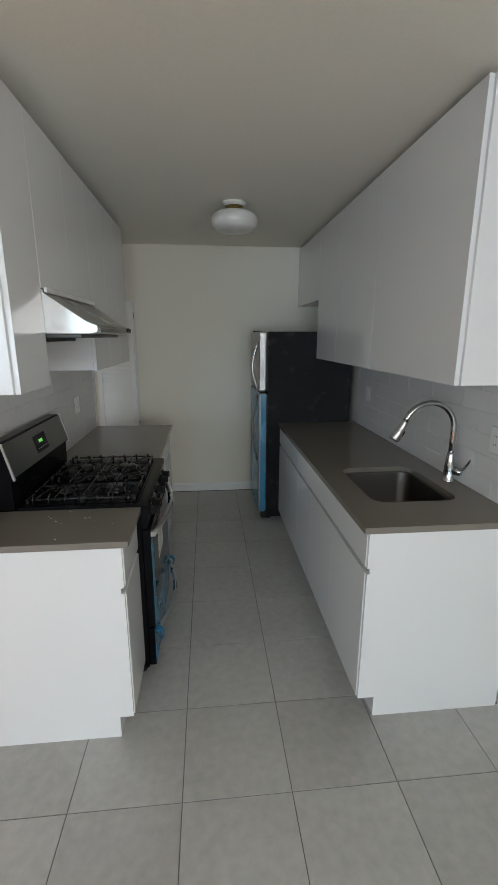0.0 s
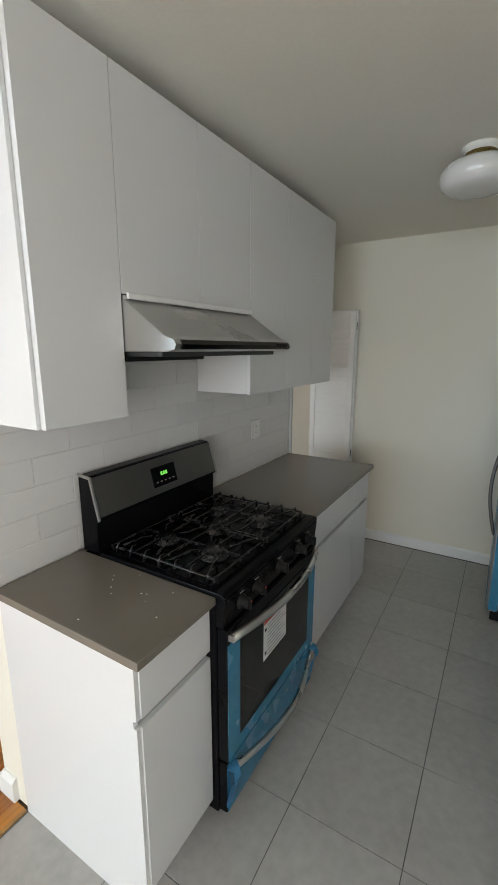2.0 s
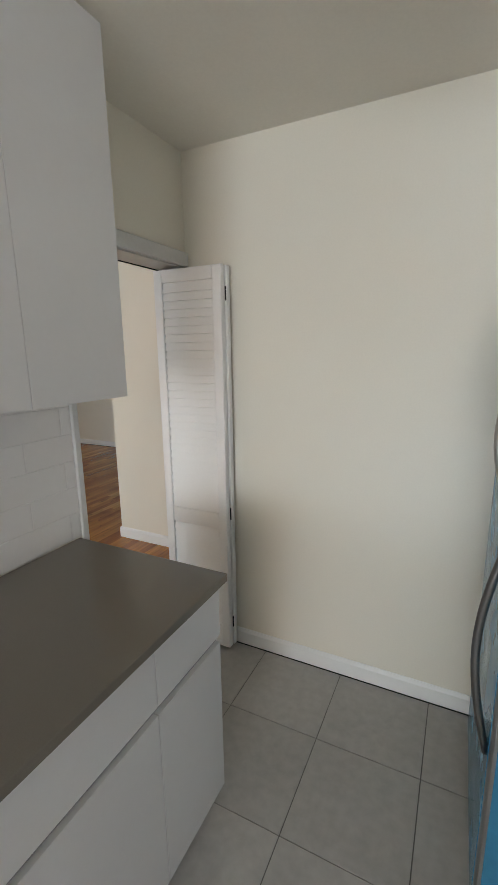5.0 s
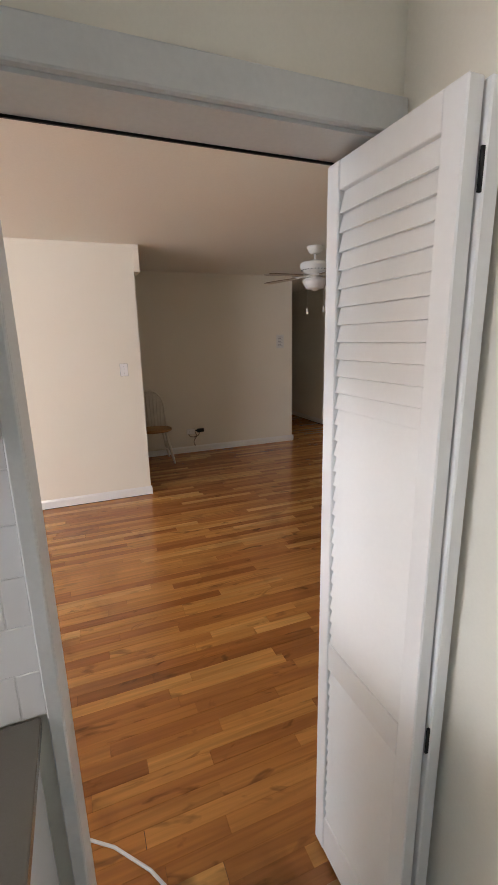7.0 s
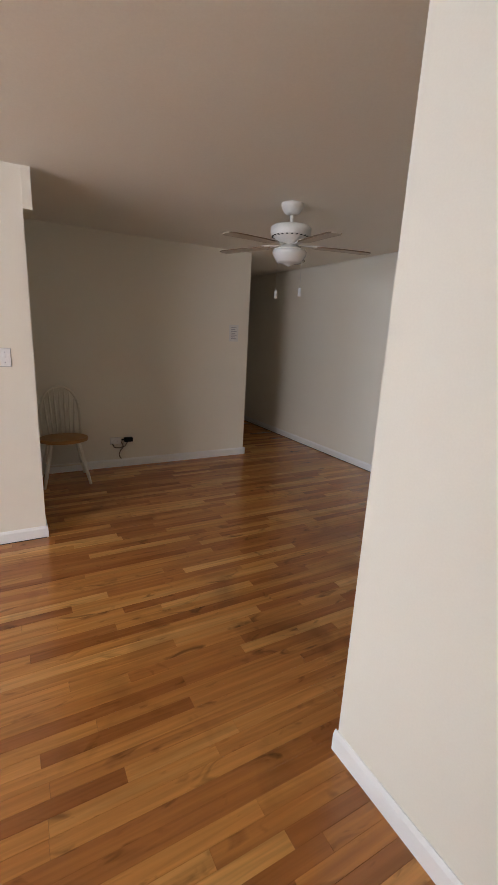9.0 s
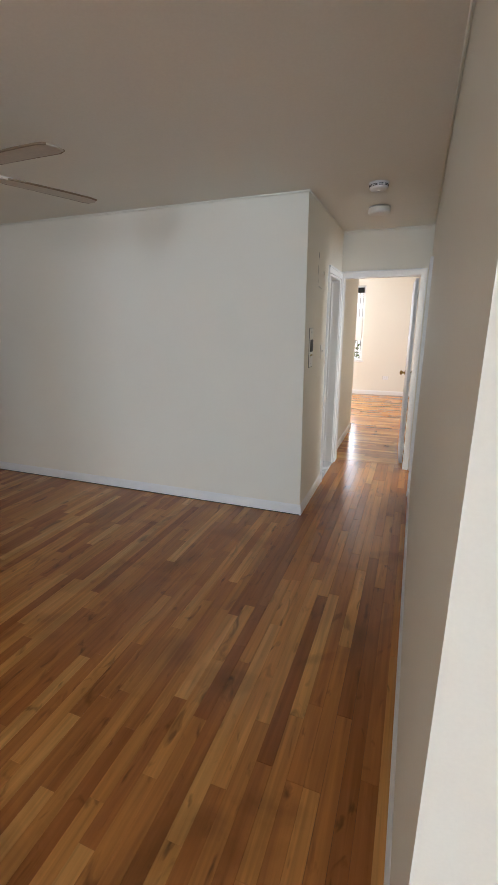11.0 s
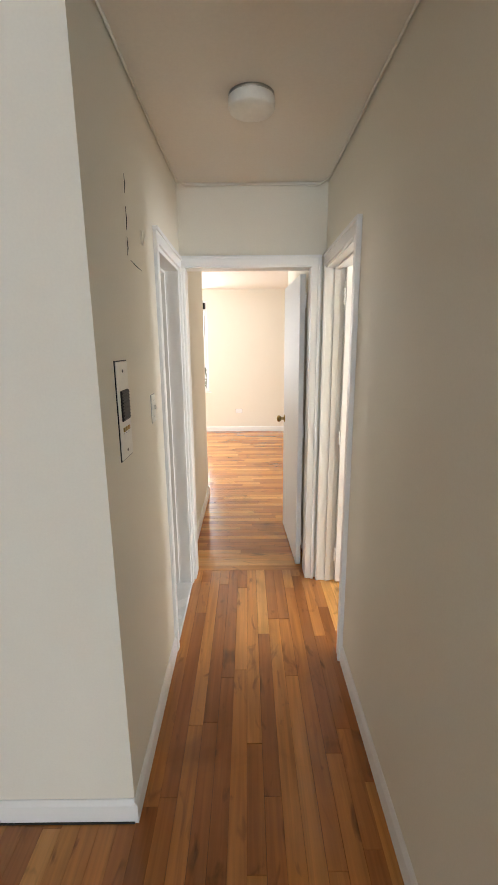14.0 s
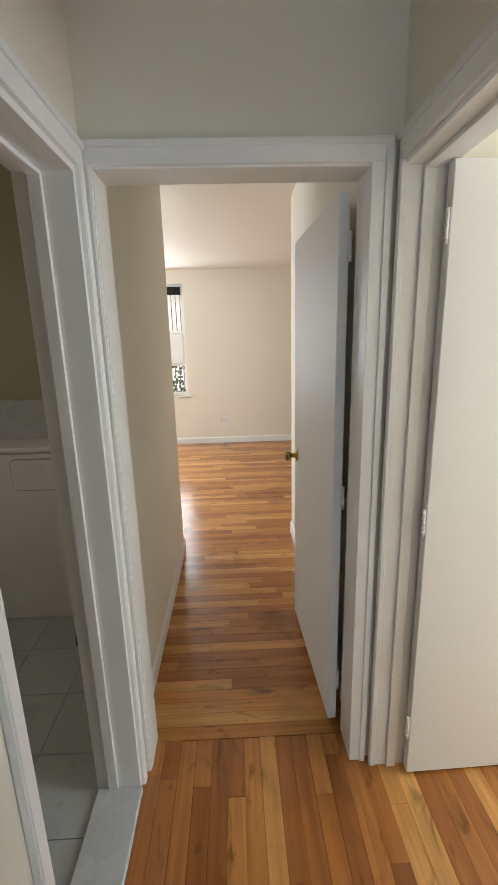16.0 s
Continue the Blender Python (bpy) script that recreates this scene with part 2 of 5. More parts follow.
AGED = shader("grey_painted_wood", (0.66, 0.66, 0.64), 0.42, 0, 0.05, 5, 90, 0.05)


# ---- building helpers ----
def bx(bm, x0, x1, y0, y1, z0, z1, bevel=0.0, seg=1):
    g = bmesh.ops.create_cube(bm, size=1)
    for v in g["verts"]:
        v.co = ((x0 + x1) / 2 + v.co.x * (x1 - x0), (y0 + y1) / 2 + v.co.y * (y1 - y0), (z0 + z1) / 2 + v.co.z * (z1 - z0))
    if bevel:
        edges = list({e for v in g["verts"] for e in v.link_edges})
        bmesh.ops.bevel(bm, geom=edges, offset=bevel, segments=seg, affect="EDGES", profile=0.5)
    return bm


def box(*a, **k):
    return bx(bmesh.new(), *a, **k)


def prism(points, axis, lo, hi, bevel=0.0, bm=None):
    """A closed outline pushed along an axis; points give the two other axes in order."""
    bm = bm or bmesh.new()

    def at(p, q, w):
        return {"x": (w, p, q), "y": (p, w, q), "z": (p, q, w)}[axis]

    a = [bm.verts.new(at(p, q, lo)) for p, q in points]
    b = [bm.verts.new(at(p, q, hi)) for p, q in points]
    faces = [bm.faces.new(a), bm.faces.new(b[::-1])]
    for i in range(len(a)):
        j = (i + 1) % len(a)
        faces.append(bm.faces.new((a[j], a[i], b[i], b[j])))
    bmesh.ops.recalc_face_normals(bm, faces=faces)
    if bevel:
        edges = list({e for f in faces for e in f.edges})
        bmesh.ops.bevel(bm, geom=edges, offset=bevel, segments=2, affect="EDGES", profile=0.5)
    return bm


def lathe(profile, cx, cy, n=32, bm=None):
    """A turned shape: rows of (radius, z) round an upright axis."""
    bm = bm or bmesh.new()
    rings = []
    for r, z in profile:
        if r < 1e-5:
            rings.append([bm.verts.new((cx, cy, z))])
        else:
            rings.append([bm.verts.new((cx + r * math.cos(2 * math.pi * i / n), cy + r * math.sin(2 * math.pi * i / n), z)) for i in range(n)])
    faces = []
    for a, b in zip(rings, rings[1:]):
        for i in range(n):
            j = (i + 1) % n
            if len(a) == 1 and len(b) == 1:
                continue
            if len(a) == 1:
                faces.append(bm.faces.new((a[0], b[i], b[j])))
            elif len(b) == 1:
                faces.append(bm.faces.new((a[j], a[i], b[0])))
            else:
                faces.append(bm.faces.new((a[j], a[i], b[i], b[j])))
    bmesh.ops.recalc_face_normals(bm, faces=faces)
    for f in faces:
        f.smooth = True
    return bm


def tube(points, radius, n=10, bm=None, caps=True):
    """A round bar along points; radius may be a list."""
    bm = bm or bmesh.new()
    pts = [Vector(p) for p in points]
    rings = []
    up = None
    for i, p in enumerate(pts):
        d = (pts[min(i + 1, len(pts) - 1)] - pts[max(i - 1, 0)]).normalized()
        if up is None:
            up = d.orthogonal().normalized()
        up = (up - d * up.dot(d)).normalized()
        side = d.cross(up)
        r = radius[i] if isinstance(radius, (list, tuple)) else radius
        rings.append([bm.verts.new(p + r * (math.cos(2 * math.pi * k / n) * up + math.sin(2 * math.pi * k / n) * side)) for k in range(n)])
    faces = []
    for a, b in zip(rings, rings[1:]):
        for k in range(n):
            f = bm.faces.new((a[k], a[(k + 1) % n], b[(k + 1) % n], b[k]))
            f.smooth = True
            faces.append(f)
    if caps:
        faces += [bm.faces.new(rings[0][::-1]), bm.faces.new(rings[-1])]
    bmesh.ops.recalc_face_normals(bm, faces=faces)
    return bm


def arc(p, q, r, n=8):
    """Points from p to q with a bow r sideways (a vector) in the middle."""
    p, q, r = Vector(p), Vector(q), Vector(r)
    return [p.lerp(q, i / n) + r * math.sin(math.pi * i / n) for i in range(n + 1)]


def mesh_of(name, bm, material):
    me = bpy.data.meshes.new(name)
    bm.to_mesh(me)
    bm.free()
    me.materials.append(material)
    return me


def structure(name, bm, material, label):
    return tagged(new(name, mesh_of(name, bm, material)), label, "", "", "structure")


def thing(name, at, label, category, group=""):
    e = new(name)
    e.empty_display_size = 0.05
    e.location = at
    e["base"] = list(at)
    return tagged(e, label, category, group)


def part(name, bm, material, parent, label=""):
    """One mesh under a thing or a part, given in world places."""
    root = parent
    while root.parent is not None:
        root = root.parent
    bmesh.ops.translate(bm, verts=bm.verts, vec=-Vector(root.location))
    ob = new(name, mesh_of(name, bm, material))
    ob.parent = parent
    if label:
        ob["label"] = label
    return ob


def piece_mesh(name, sx, sy, thick, chamfer, material):
    """A flat piece with its top at z = 0 and eased upper edges, centred."""
    bm = bmesh.new()
    rings = []
    for inset, z in ((0, -thick), (0, -chamfer), (chamfer, 0)):
        x, y = sx / 2 - inset, sy / 2 - inset
        rings.append([bm.verts.new(c) for c in ((-x, -y, z), (x, -y, z), (x, y, z), (-x, y, z))])
    for a, b in zip(rings, rings[1:]):
        for i in range(4):
            bm.faces.new((a[i], a[(i + 1) % 4], b[(i + 1) % 4], b[i]))
    bm.faces.new(rings[2])
    return mesh_of(name, bm, material)


# ---- setting: floors, walls, ceilings ----
KL, KR, KF = -0.509, 1.752, 4.586      # kitchen left, right and far wall faces
HL, HR, HE = -2.735, -1.856, 9.766     # hallway left, right and end faces
WB = 8.192                             # wall across the living room's end
WC, WN = -5.763, -4.212                  # alcove wall and the nearer wall
NE = 4.545                             # where the nearer wall ends
SOUTH = -4.5

floor = structure("floor", box(-8.7, 1.9, SOUTH - 0.1, 15.2, -0.12, -0.006), SUB, "dark subfloor under oak strips")
floor_tile = structure("floor_kitchen", box(-0.515, KR, SOUTH, KF, -0.02, -0.003), GROUT, "grey porcelain tile floor with thin grout")
ceiling = structure("ceiling", box(-8.7, 1.9, SOUTH - 0.1, HE + 0.06, H, H + 0.15), CEIL, "plain off-white ceiling")
structure("ceiling_bedroom", box(-5.7, 1.9, HE + 0.06, 15.2, 2.56, 2.72), CEIL, "plain off-white bedroom ceiling")
structure("ceiling_small_room", box(HR + 0.13, 0.9, 8.42, HE, H - 0.02, H - 0.004), CEIL, "plain off-white ceiling")

w = box(KL - 0.141, KL - 0.008, 1.61, 3.812, 0, H)
bx(w, KL - 0.141, KL - 0.008, 3.812, 4.574, 2.012, H)
bx(w, KL - 0.141, KL - 0.008, 4.574, KF + 0.1, 0, H)
structure("wall_kitchen_left", w, PAINT, "cream painted wall beside the kitchen")
structure("wall_kitchen_far", box(KL - 0.008, KR + 0.1, KF, KF + 0.12, 0, H), PAINT, "cream painted kitchen end wall")
w = box(KR + 0.008, KR + 0.13, SOUTH, -4.1, 0, H)
bx(w, KR + 0.008, KR + 0.13, -4.1, -1.3, 0, 0.72)
bx(w, KR + 0.008, KR + 0.13, -4.1, -1.3, 2.28, H)
bx(w, KR + 0.008, KR + 0.13, -1.3, KF, 0, H)
structure("wall_kitchen_right", w, PAINT, "cream painted kitchen side wall")
structure("wall_recess", box(KL - 0.141, KL - 0.02, KF + 0.1, 5.40, 0, H), PAINT, "cream painted wall")
structure("wall_stub", box(HR, KL - 0.141, 5.40, 5.52, 0, H), PAINT, "cream painted wall stub with an outer corner")
w = box(HR, HR + 0.125, 5.52, 9.005, 0, H)
bx(w, HR, HR + 0.125, 9.005, 9.744, 2.06, H)
bx(w, HR, HR + 0.125, 9.744, HE, 0, H)
structure("wall_hall_right", w, PAINT, "beige painted hallway wall")
w = box(HL - 0.15, HL, WB, 9.06, 0, H)
bx(w, HL - 0.15, HL, 9.06, 9.7, 2.045, H)
bx(w, HL - 0.15, HL, 9.7, HE, 0, H)
structure("wall_hall_left", w, PAINT, "beige painted hallway wall")
structure("wall_living_end", box(-8.6, HL - 0.15, WB, WB + 0.12, 0, H), PAINT, "cream painted wall across the living room end")
w = box(HL - 0.15, -2.715, HE, HE + 0.12, 0, H + 0.04)
bx(w, -2.715, -1.934, HE, HE + 0.12, 2.066, H + 0.04)
bx(w, -1.934, 0.9, HE, HE + 0.12, 0, H + 0.04)
structure("wall_hall_end", w, PAINT, "cream painted wall round the bedroom doorway")
structure("wall_near", box(WC - 0.12, WN, SOUTH, NE, 0, H), PAINT, "cream painted living room wall")
structure("wall_beam", box(WN - 0.3, WN + 0.012, NE, 4.60, 2.27, H), PAINT, "short beam end above the wall corner")
structure("wall_alcove", box(WC - 0.12, WC, NE, 7.065, 0, H), PAINT, "cream painted alcove wall")
structure("wall_entry_south", box(-8.6, WC - 0.12, 6.945, 7.065, 0, H), PAINT, "cream painted entry passage wall")
structure("wall_entry_end", box(-8.72, -8.6, 6.945, WB + 0.12, 0, H), PAINT, "cream painted entry passage end wall")
structure("wall_header_beam", box(KL - 0.141, -0.302, SOUTH, 1.606, 2.272, H), PAINT, "cream painted header beam")
# south wall with two windows
w = box(WN, KR + 0.13, SOUTH - 0.2, SOUTH, 0, 0.72)
bx(w, WN, KR + 0.13, SOUTH - 0.2, SOUTH, 2.28, H)
for a, b in ((WN, -3.95), (-1.25, -0.35), (1.55, KR + 0.13)):
    bx(w, a, b, SOUTH - 0.2, SOUTH, 0.72, 2.28)
structure("wall_south", w, PAINT, "cream painted window wall")
# bedroom, small room and bathroom shells
structure("wall_bedroom_passage_left", box(-2.885, -2.776, HE + 0.12, 11.52, 0, 2.56), PAINT, "cream painted bedroom passage wall")
structure("wall_bedroom_near", box(-5.6, -2.885, 11.40, 11.52, 0, 2.56), PAINT, "cream painted bedroom wall")
structure("wall_bedroom_passage_right", box(-1.897, -1.73, HE + 0.12, 11.78, 0, 2.56), PAINT, "cream painted bedroom passage wall")
structure("wall_bedroom_near_right", box(-1.73, 1.0, 11.66, 11.78, 0, 2.56), PAINT, "cream painted bedroom wall")
w = box(-5.6, -5.48, 11.52, 12.4, 0, 2.56)
bx(w, -5.6, -5.48, 12.4, 14.4, 0, 0.75)
bx(w, -5.6, -5.48, 12.4, 14.4, 2.36, 2.56)
bx(w, -5.6, -5.48, 14.4, 15.0, 0, 2.56)
structure("wall_bedroom_west", w, PAINT, "cream painted bedroom wall with a window opening")
w = box(-5.6, -4.7, 15.0, 15.2, 0, 2.56)
bx(w, -4.7, -3.045, 15.0, 15.2, 0, 0.76)
bx(w, -4.7, -3.045, 15.0, 15.2, 2.37, 2.56)
bx(w, -3.045, 1.0, 15.0, 15.2, 0, 2.56)
structure("wall_bedroom_far", w, PAINT, "cream painted bedroom window wall")
w = box(0.9, 1.02, 8.3, 8.7, 0, H)
bx(w, 0.9, 1.02, 8.7, 9.6, 0, 0.9)
bx(w, 0.9, 1.02, 8.7, 9.6, 2.3, H)
bx(w, 0.9, 1.02, 9.6, 11.78, 0, H)
structure("wall_small_room_east", w, PAINT, "cream painted wall of the small room")
structure("wall_bedroom_east", box(0.9, 1.02, 11.78, 15.0, 0, 2.56), PAINT, "cream painted bedroom wall")
structure("wall_small_room_south", box(HR + 0.125, 0.9, 8.3, 8.42, 0, H), PAINT, "cream painted wall of the small room")
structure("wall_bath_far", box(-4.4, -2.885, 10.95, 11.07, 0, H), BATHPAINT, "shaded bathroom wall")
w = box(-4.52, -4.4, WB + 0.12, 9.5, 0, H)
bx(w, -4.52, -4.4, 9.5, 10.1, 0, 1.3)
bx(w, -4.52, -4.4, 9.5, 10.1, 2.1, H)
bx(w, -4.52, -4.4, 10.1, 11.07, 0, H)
structure("wall_bath_west", w, BATHPAINT, "shaded bathroom wall with the added window's opening")


# baseboards with a moulded top
def baseboard(x0, y0, x1, y1, nx, ny, h=0.092, t=0.013):
    """Along a wall foot; (nx, ny) points into the room."""
    bm = bmesh.new()
    prof = ((0, 0), (t, 0), (t, h - 0.018), (t * 0.55, h - 0.006), (t * 0.3, h), (0, h))
    a = [bm.verts.new((x0 + nx * d, y0 + ny * d, z)) for d, z in prof]
    b = [bm.verts.new((x1 + nx * d, y1 + ny * d, z)) for d, z in prof]
    bm.faces.new(a)
    bm.faces.new(b[::-1])
    for i in range(len(a)):
        j = (i + 1) % len(a)
        bm.faces.new((a[j], a[i], b[i], b[j]))
    bmesh.ops.recalc_face_normals(bm, faces=bm.faces)
    return structure("baseboard", bm, TRIM, "white painted baseboard")


baseboard(KL - 0.008, KF, 0.96, KF, 0, -1)
baseboard(HR - 0.013, 5.40, KL - 0.141, 5.40, 0, -1)
baseboard(HR, 5.40, HR, 8.942, -1, 0)
baseboard(HL, WB - 0.013, HL, 9.022, 1, 0)
baseboard(-8.6, WB, HL, WB, 0, -1)
baseboard(WC, NE, WC, 7.09, 1, 0)
baseboard(WC + 0.013, 7.065, -8.6, 7.065, 0, 1)
baseboard(WN, SOUTH, WN, NE + 0.013, 1, 0)
baseboard(WN, NE, WC, NE, 0, 1)
baseboard(-2.776, HE + 0.14, -2.776, 11.533, 1, 0)
baseboard(-5.48, 15.0, 0.9, 15.0, 0, -1)
baseboard(-1.897, HE + 0.14, -1.897, 11.78, -1, 0)
baseboard(KL - 0.141, KF + 0.1, KL - 0.141, 5.40, -1, 0)
baseboard(KL - 0.14, 1.61, KL - 0.06, 1.61, 0, -1, 0.1, 0.02)
baseboard(KR + 0.008, SOUTH, KR + 0.008, 1.598, -1, 0)
baseboard(KL - 0.141, 1.59, KL - 0.141, 3.78, -1, 0)

# near-black strips paint the shade of the gap below the baseboards
structure("trim", box(-8.6, HL, WB - 0.0165, WB - 0.0131, 0, 0.007), GAPSHADE, "dark strip standing for the gap's shade at the baseboard")
structure("trim", box(KL - 0.008, 0.96, KF - 0.0165, KF - 0.0131, 0, 0.005), GAPSHADE, "dark strip standing for the gap's shade at the baseboard")
structure("trim", box(WN + 0.0131, WN + 0.016, SOUTH, NE, 0, 0.005), GAPSHADE, "dark strip standing for the gap's shade at the baseboard")

# thin cable stapled where walls meet the ceiling
def cable_run(points, r=0.0048):
    return structure("trim", tube(points, r, 6), PAINT, "thin painted cable along the ceiling edge")


z = H - 0.012
cable_run([(-6.0, WB - 0.012, z), (-4.4, WB - 0.012, z - 0.006), (-3.3, WB - 0.012, z), (HL + 0.01, WB - 0.012, z - 0.004)])
cable_run([(HL + 0.01, WB - 0.02, z), (HL + 0.011, 8.9, z - 0.006), (HL + 0.012, 9.65, z), (HL + 0.06, HE - 0.012, z - 0.008),
           (-2.3, HE - 0.012, z - 0.002), (HR - 0.06, HE - 0.012, z - 0.009), (HR - 0.012, 9.68, z), (HR - 0.011, 7.6, z - 0.004), (HR - 0.012, 5.40, z)])
structure("trim", box(-6.0, HL, WB - 0.006, WB, H - 0.012, H - 0.004), PAINT, "narrow moulding at the ceiling")


# door casings: flat board with a raised outer bead, and the lining of the opening
def casing_bar(bm, axis, face, side, a0, a1, z0, z1, t):
    """One bar lying on the face of a wall; axis: the wall's normal."""
    lo, hi = sorted((face, face + side * t))
    if axis == "x":
        bx(bm, lo, hi, a0, a1, z0, z1, 0.0015)
    else:
        bx(bm, a0, a1, lo, hi, z0, z1, 0.0015)


def casing(name, axis, face, side, a0, a1, top, w=0.055, w0=None, w1=None, label="white painted door casing"):
    w0, w1 = w if w0 is None else w0, w if w1 is None else w1
    e = thing(name, (face, (a0 + a1) / 2, 0) if axis == "x" else ((a0 + a1) / 2, face, 0), label, "door frame")
    e["kind"] = "structure"
    band = [min(0.018, 0.45 * v) for v in (w0, w1)]
    for nm, s0, s1, z0, z1 in (("jamb_casing", a0 - w0, a0, 0, top), ("jamb_casing", a1, a1 + w1, 0, top), ("head_casing", a0 - w0, a1 + w1, top, top + w)):
        bm = bmesh.new()
        casing_bar(bm, axis, face, side, s0, s1, z0, z1, 0.016)
        if nm == "head_casing":
            casing_bar(bm, axis, face, side, s0 - 0.0015, s1 + 0.0015, z1 - 0.016, z1 + 0.0015, 0.023)
        elif s1 - s0 < 0.04:
            casing_bar(bm, axis, face, side, s0 + 0.004, s1 - 0.004, z0, top, 0.0185)
        elif s1 == a0:
            casing_bar(bm, axis, face, side, s0 - 0.0015, s0 + band[0], z0, top + w - 0.016, 0.023)
        else:
            casing_bar(bm, axis, face, side, s1 - band[1], s1 + 0.0015, z0, top + w - 0.016, 0.023)
        part(nm, bm, TRIM, e)
    return e


def lining(e, axis, lo, hi, a0, a1, top, t=0.018, stop=None):
    """Boards lining the opening, with a door stop."""
    for nm, s0, s1, z0, z1 in (("door_jamb", a0, a0 + t, 0, top), ("door_jamb", a1 - t, a1, 0, top), ("head_jamb", a0 + t, a1 - t, top - t, top)):
        bm = box(lo, hi, s0, s1, z0, z1) if axis == "x" else box(s0, s1, lo, hi, z0, z1)
        if stop:
            d = 0.012
            if nm == "head_jamb":
                r0, r1, q0, q1 = s0, s1, z0 - d, z0
            elif s0 == a0:
                r0, r1, q0, q1 = s1, s1 + d, 0, top - t - d
            else:
                r0, r1, q0, q1 = s0 - d, s0, 0, top - t - d
            if axis == "x":
                bx(bm, stop[0], stop[1], r0, r1, q0, q1, 0.002)
            else:
                bx(bm, r0, r1, stop[0], stop[1], q0, q1, 0.002)
        part(nm, bm, TRIM, e)


e = casing("door_1", "y", HE, -1, -2.707, -1.944, 2.062, 0.058, 0.026, 0.056, "white painted casing of the bedroom doorway")
lining(e, "y", HE - 0.003, HE + 0.125, -2.715, -1.934, 2.066, 0.010)
e = casing("door_2", "x", HL, 1, 9.064, 9.7, 2.045, 0.062, 0.038, 0.034, "white painted casing of the bathroom doorway")
lining(e, "x", HL - 0.152, HL + 0.003, 9.058, 9.703, 2.047, 0.02, (HL - 0.11, HL - 0.075))
e = casing("door_3", "x", HR, -1, 9.01, 9.722, 2.058, 0.065, 0.067, 0.022, "white painted casing of the small room doorway")
lining(e, "x", HR - 0.003, HR + 0.127, 9.007, 9.742, 2.06, 0.014, (HR + 0.045, HR + 0.08))

# kitchen passage: plain flat surround with a dark track groove
e = thing("door_4", (KL, 4.18, 0), "grey-white flat surround of the louvered door opening", "door frame")
e["kind"] = "structure"
part("head_casing", box(KL - 0.006, KL + 0.014, 3.797, KF - 0.004, 2.004, 2.068, 0.003), AGED, e)
part("jamb_casing", box(KL - 0.006, KL + 0.012, 3.797, 3.8245, 0.0, 2.003, 0.003), AGED, e)
part("door_jamb", box(KL - 0.146, KL - 0.006, 3.8075, 3.825, 0, 1.998, 0.002), AGED, e)
part("door_jamb", box(KL - 0.146, KL - 0.006, 4.567, 4.58, 0, 1.998, 0.002), AGED, e)
part("head_jamb", box(KL - 0.146, KL - 0.006, 3.825, 4.567, 1.998, 2.018), AGED, e)
part("track", box(KL - 0.144, KL - 0.139, 3.825, 4.567, 1.993, 1.998), BPLAST, e, "dark door track")
part("jamb_casing", box(KL - 0.162, KL - 0.1405, 3.765, 3.8215, 0, 2.06, 0.003), AGED, e)
part("head_casing", box(KL - 0.162, KL - 0.1405, 3.8215, 4.58, 2.0195, 2.06, 0.003), AGED, e)


# ---- windows ----
def window(name, axis, face, out, a0, a1, z0, z1, label, mids=()):
    """Frame, sill and panes set in an opening; out: the outward sign along the axis."""
    c = (a0 + a1) / 2
    e = thing(name, (c, face, z0) if axis == "y" else (face, c, z0), label, "window")
    e["kind"] = "structure"

    def bar(p0, p1, q0, q1, d0, d1, bm=None, bevel=0.003):
        bm = bm or bmesh.new()
        lo, hi = sorted((face + out * d0, face + out * d1))
        if axis == "y":
            return bx(bm, p0, p1, lo, hi, q0, q1, bevel)
        return bx(bm, lo, hi, p0, p1, q0, q1, bevel)

    fr = bar(a0, a0 + 0.045, z0, z1, 0.05, 0.12)
    bar(a1 - 0.045, a1, z0, z1, 0.05, 0.12, fr)
    bar(a0 + 0.045, a1 - 0.045, z0, z0 + 0.045, 0.05, 0.12, fr)
    bar(a0 + 0.045, a1 - 0.045, z1 - 0.045, z1, 0.05, 0.12, fr)
    f = part("window_frame", fr, TRIM, e)
    zs = [z0 + 0.045, *[m for m in mids], z1 - 0.045]
    for m in mids:
        part("meeting_rail", bar(a0 + 0.045, a1 - 0.045, m - 0.02, m + 0.02, 0.06, 0.11), TRIM, f)
    for lo, hi in zip(zs, zs[1:]):
        p = part("pane", bar(a0 + 0.045, a1 - 0.045, lo, hi, 0.084, 0.09, None, 0), GLASS, f)
        p.visible_shadow = False
    part("window_sill", bar(a0 - 0.04, a1 + 0.04, z0 - 0.03, z0, -0.035, 0.05), TRIM, e)
    return e


window("window_1", "y", SOUTH, -1, -3.95, -1.25, 0.72, 2.28, "wide white living room window", (1.5,))
window("window_2", "y", SOUTH, -1, -0.35, 1.55, 0.72, 2.28, "white dining room window", (1.5,))
w3 = window("window_3", "y", 15.0, 1, -4.7, -3.045, 0.76, 2.37, "white bedroom window with bars outside and a blind box", (1.22, 1.70))
window("window_4", "x", -5.48, -1, 12.4, 14.4, 0.75, 2.36, "white bedroom side window", (1.55,))
# side window out of view, added to carry the east light
window("window_unseen_east", "x", KR + 0.008, 1, -4.1, -1.3, 0.72, 2.28, "unseen wide dining room side window added for light", (1.5,))
# unseen window, added so that the bathroom gets some light
window("window_unseen_bath", "x", -4.4, -1, 9.5, 10.1, 1.3, 2.1, "unseen small bathroom window added for light")
window("window_5", "x", 0.9, 1, 8.7, 9.6, 0.9, 2.3, "white window of the small room", (1.6,))
part("blind_box", box(-4.66, -3.085, 15.01, 15.045, 2.22, 2.33, 0.004), BPLAST, w3, "dark blind box")
for k in range(3):
    part("blind_slat", box(-4.65, -3.09, 15.02, 15.04, 2.12 + 0.032 * k, 2.136 + 0.032 * k, 0.002), WPLAST, w3)
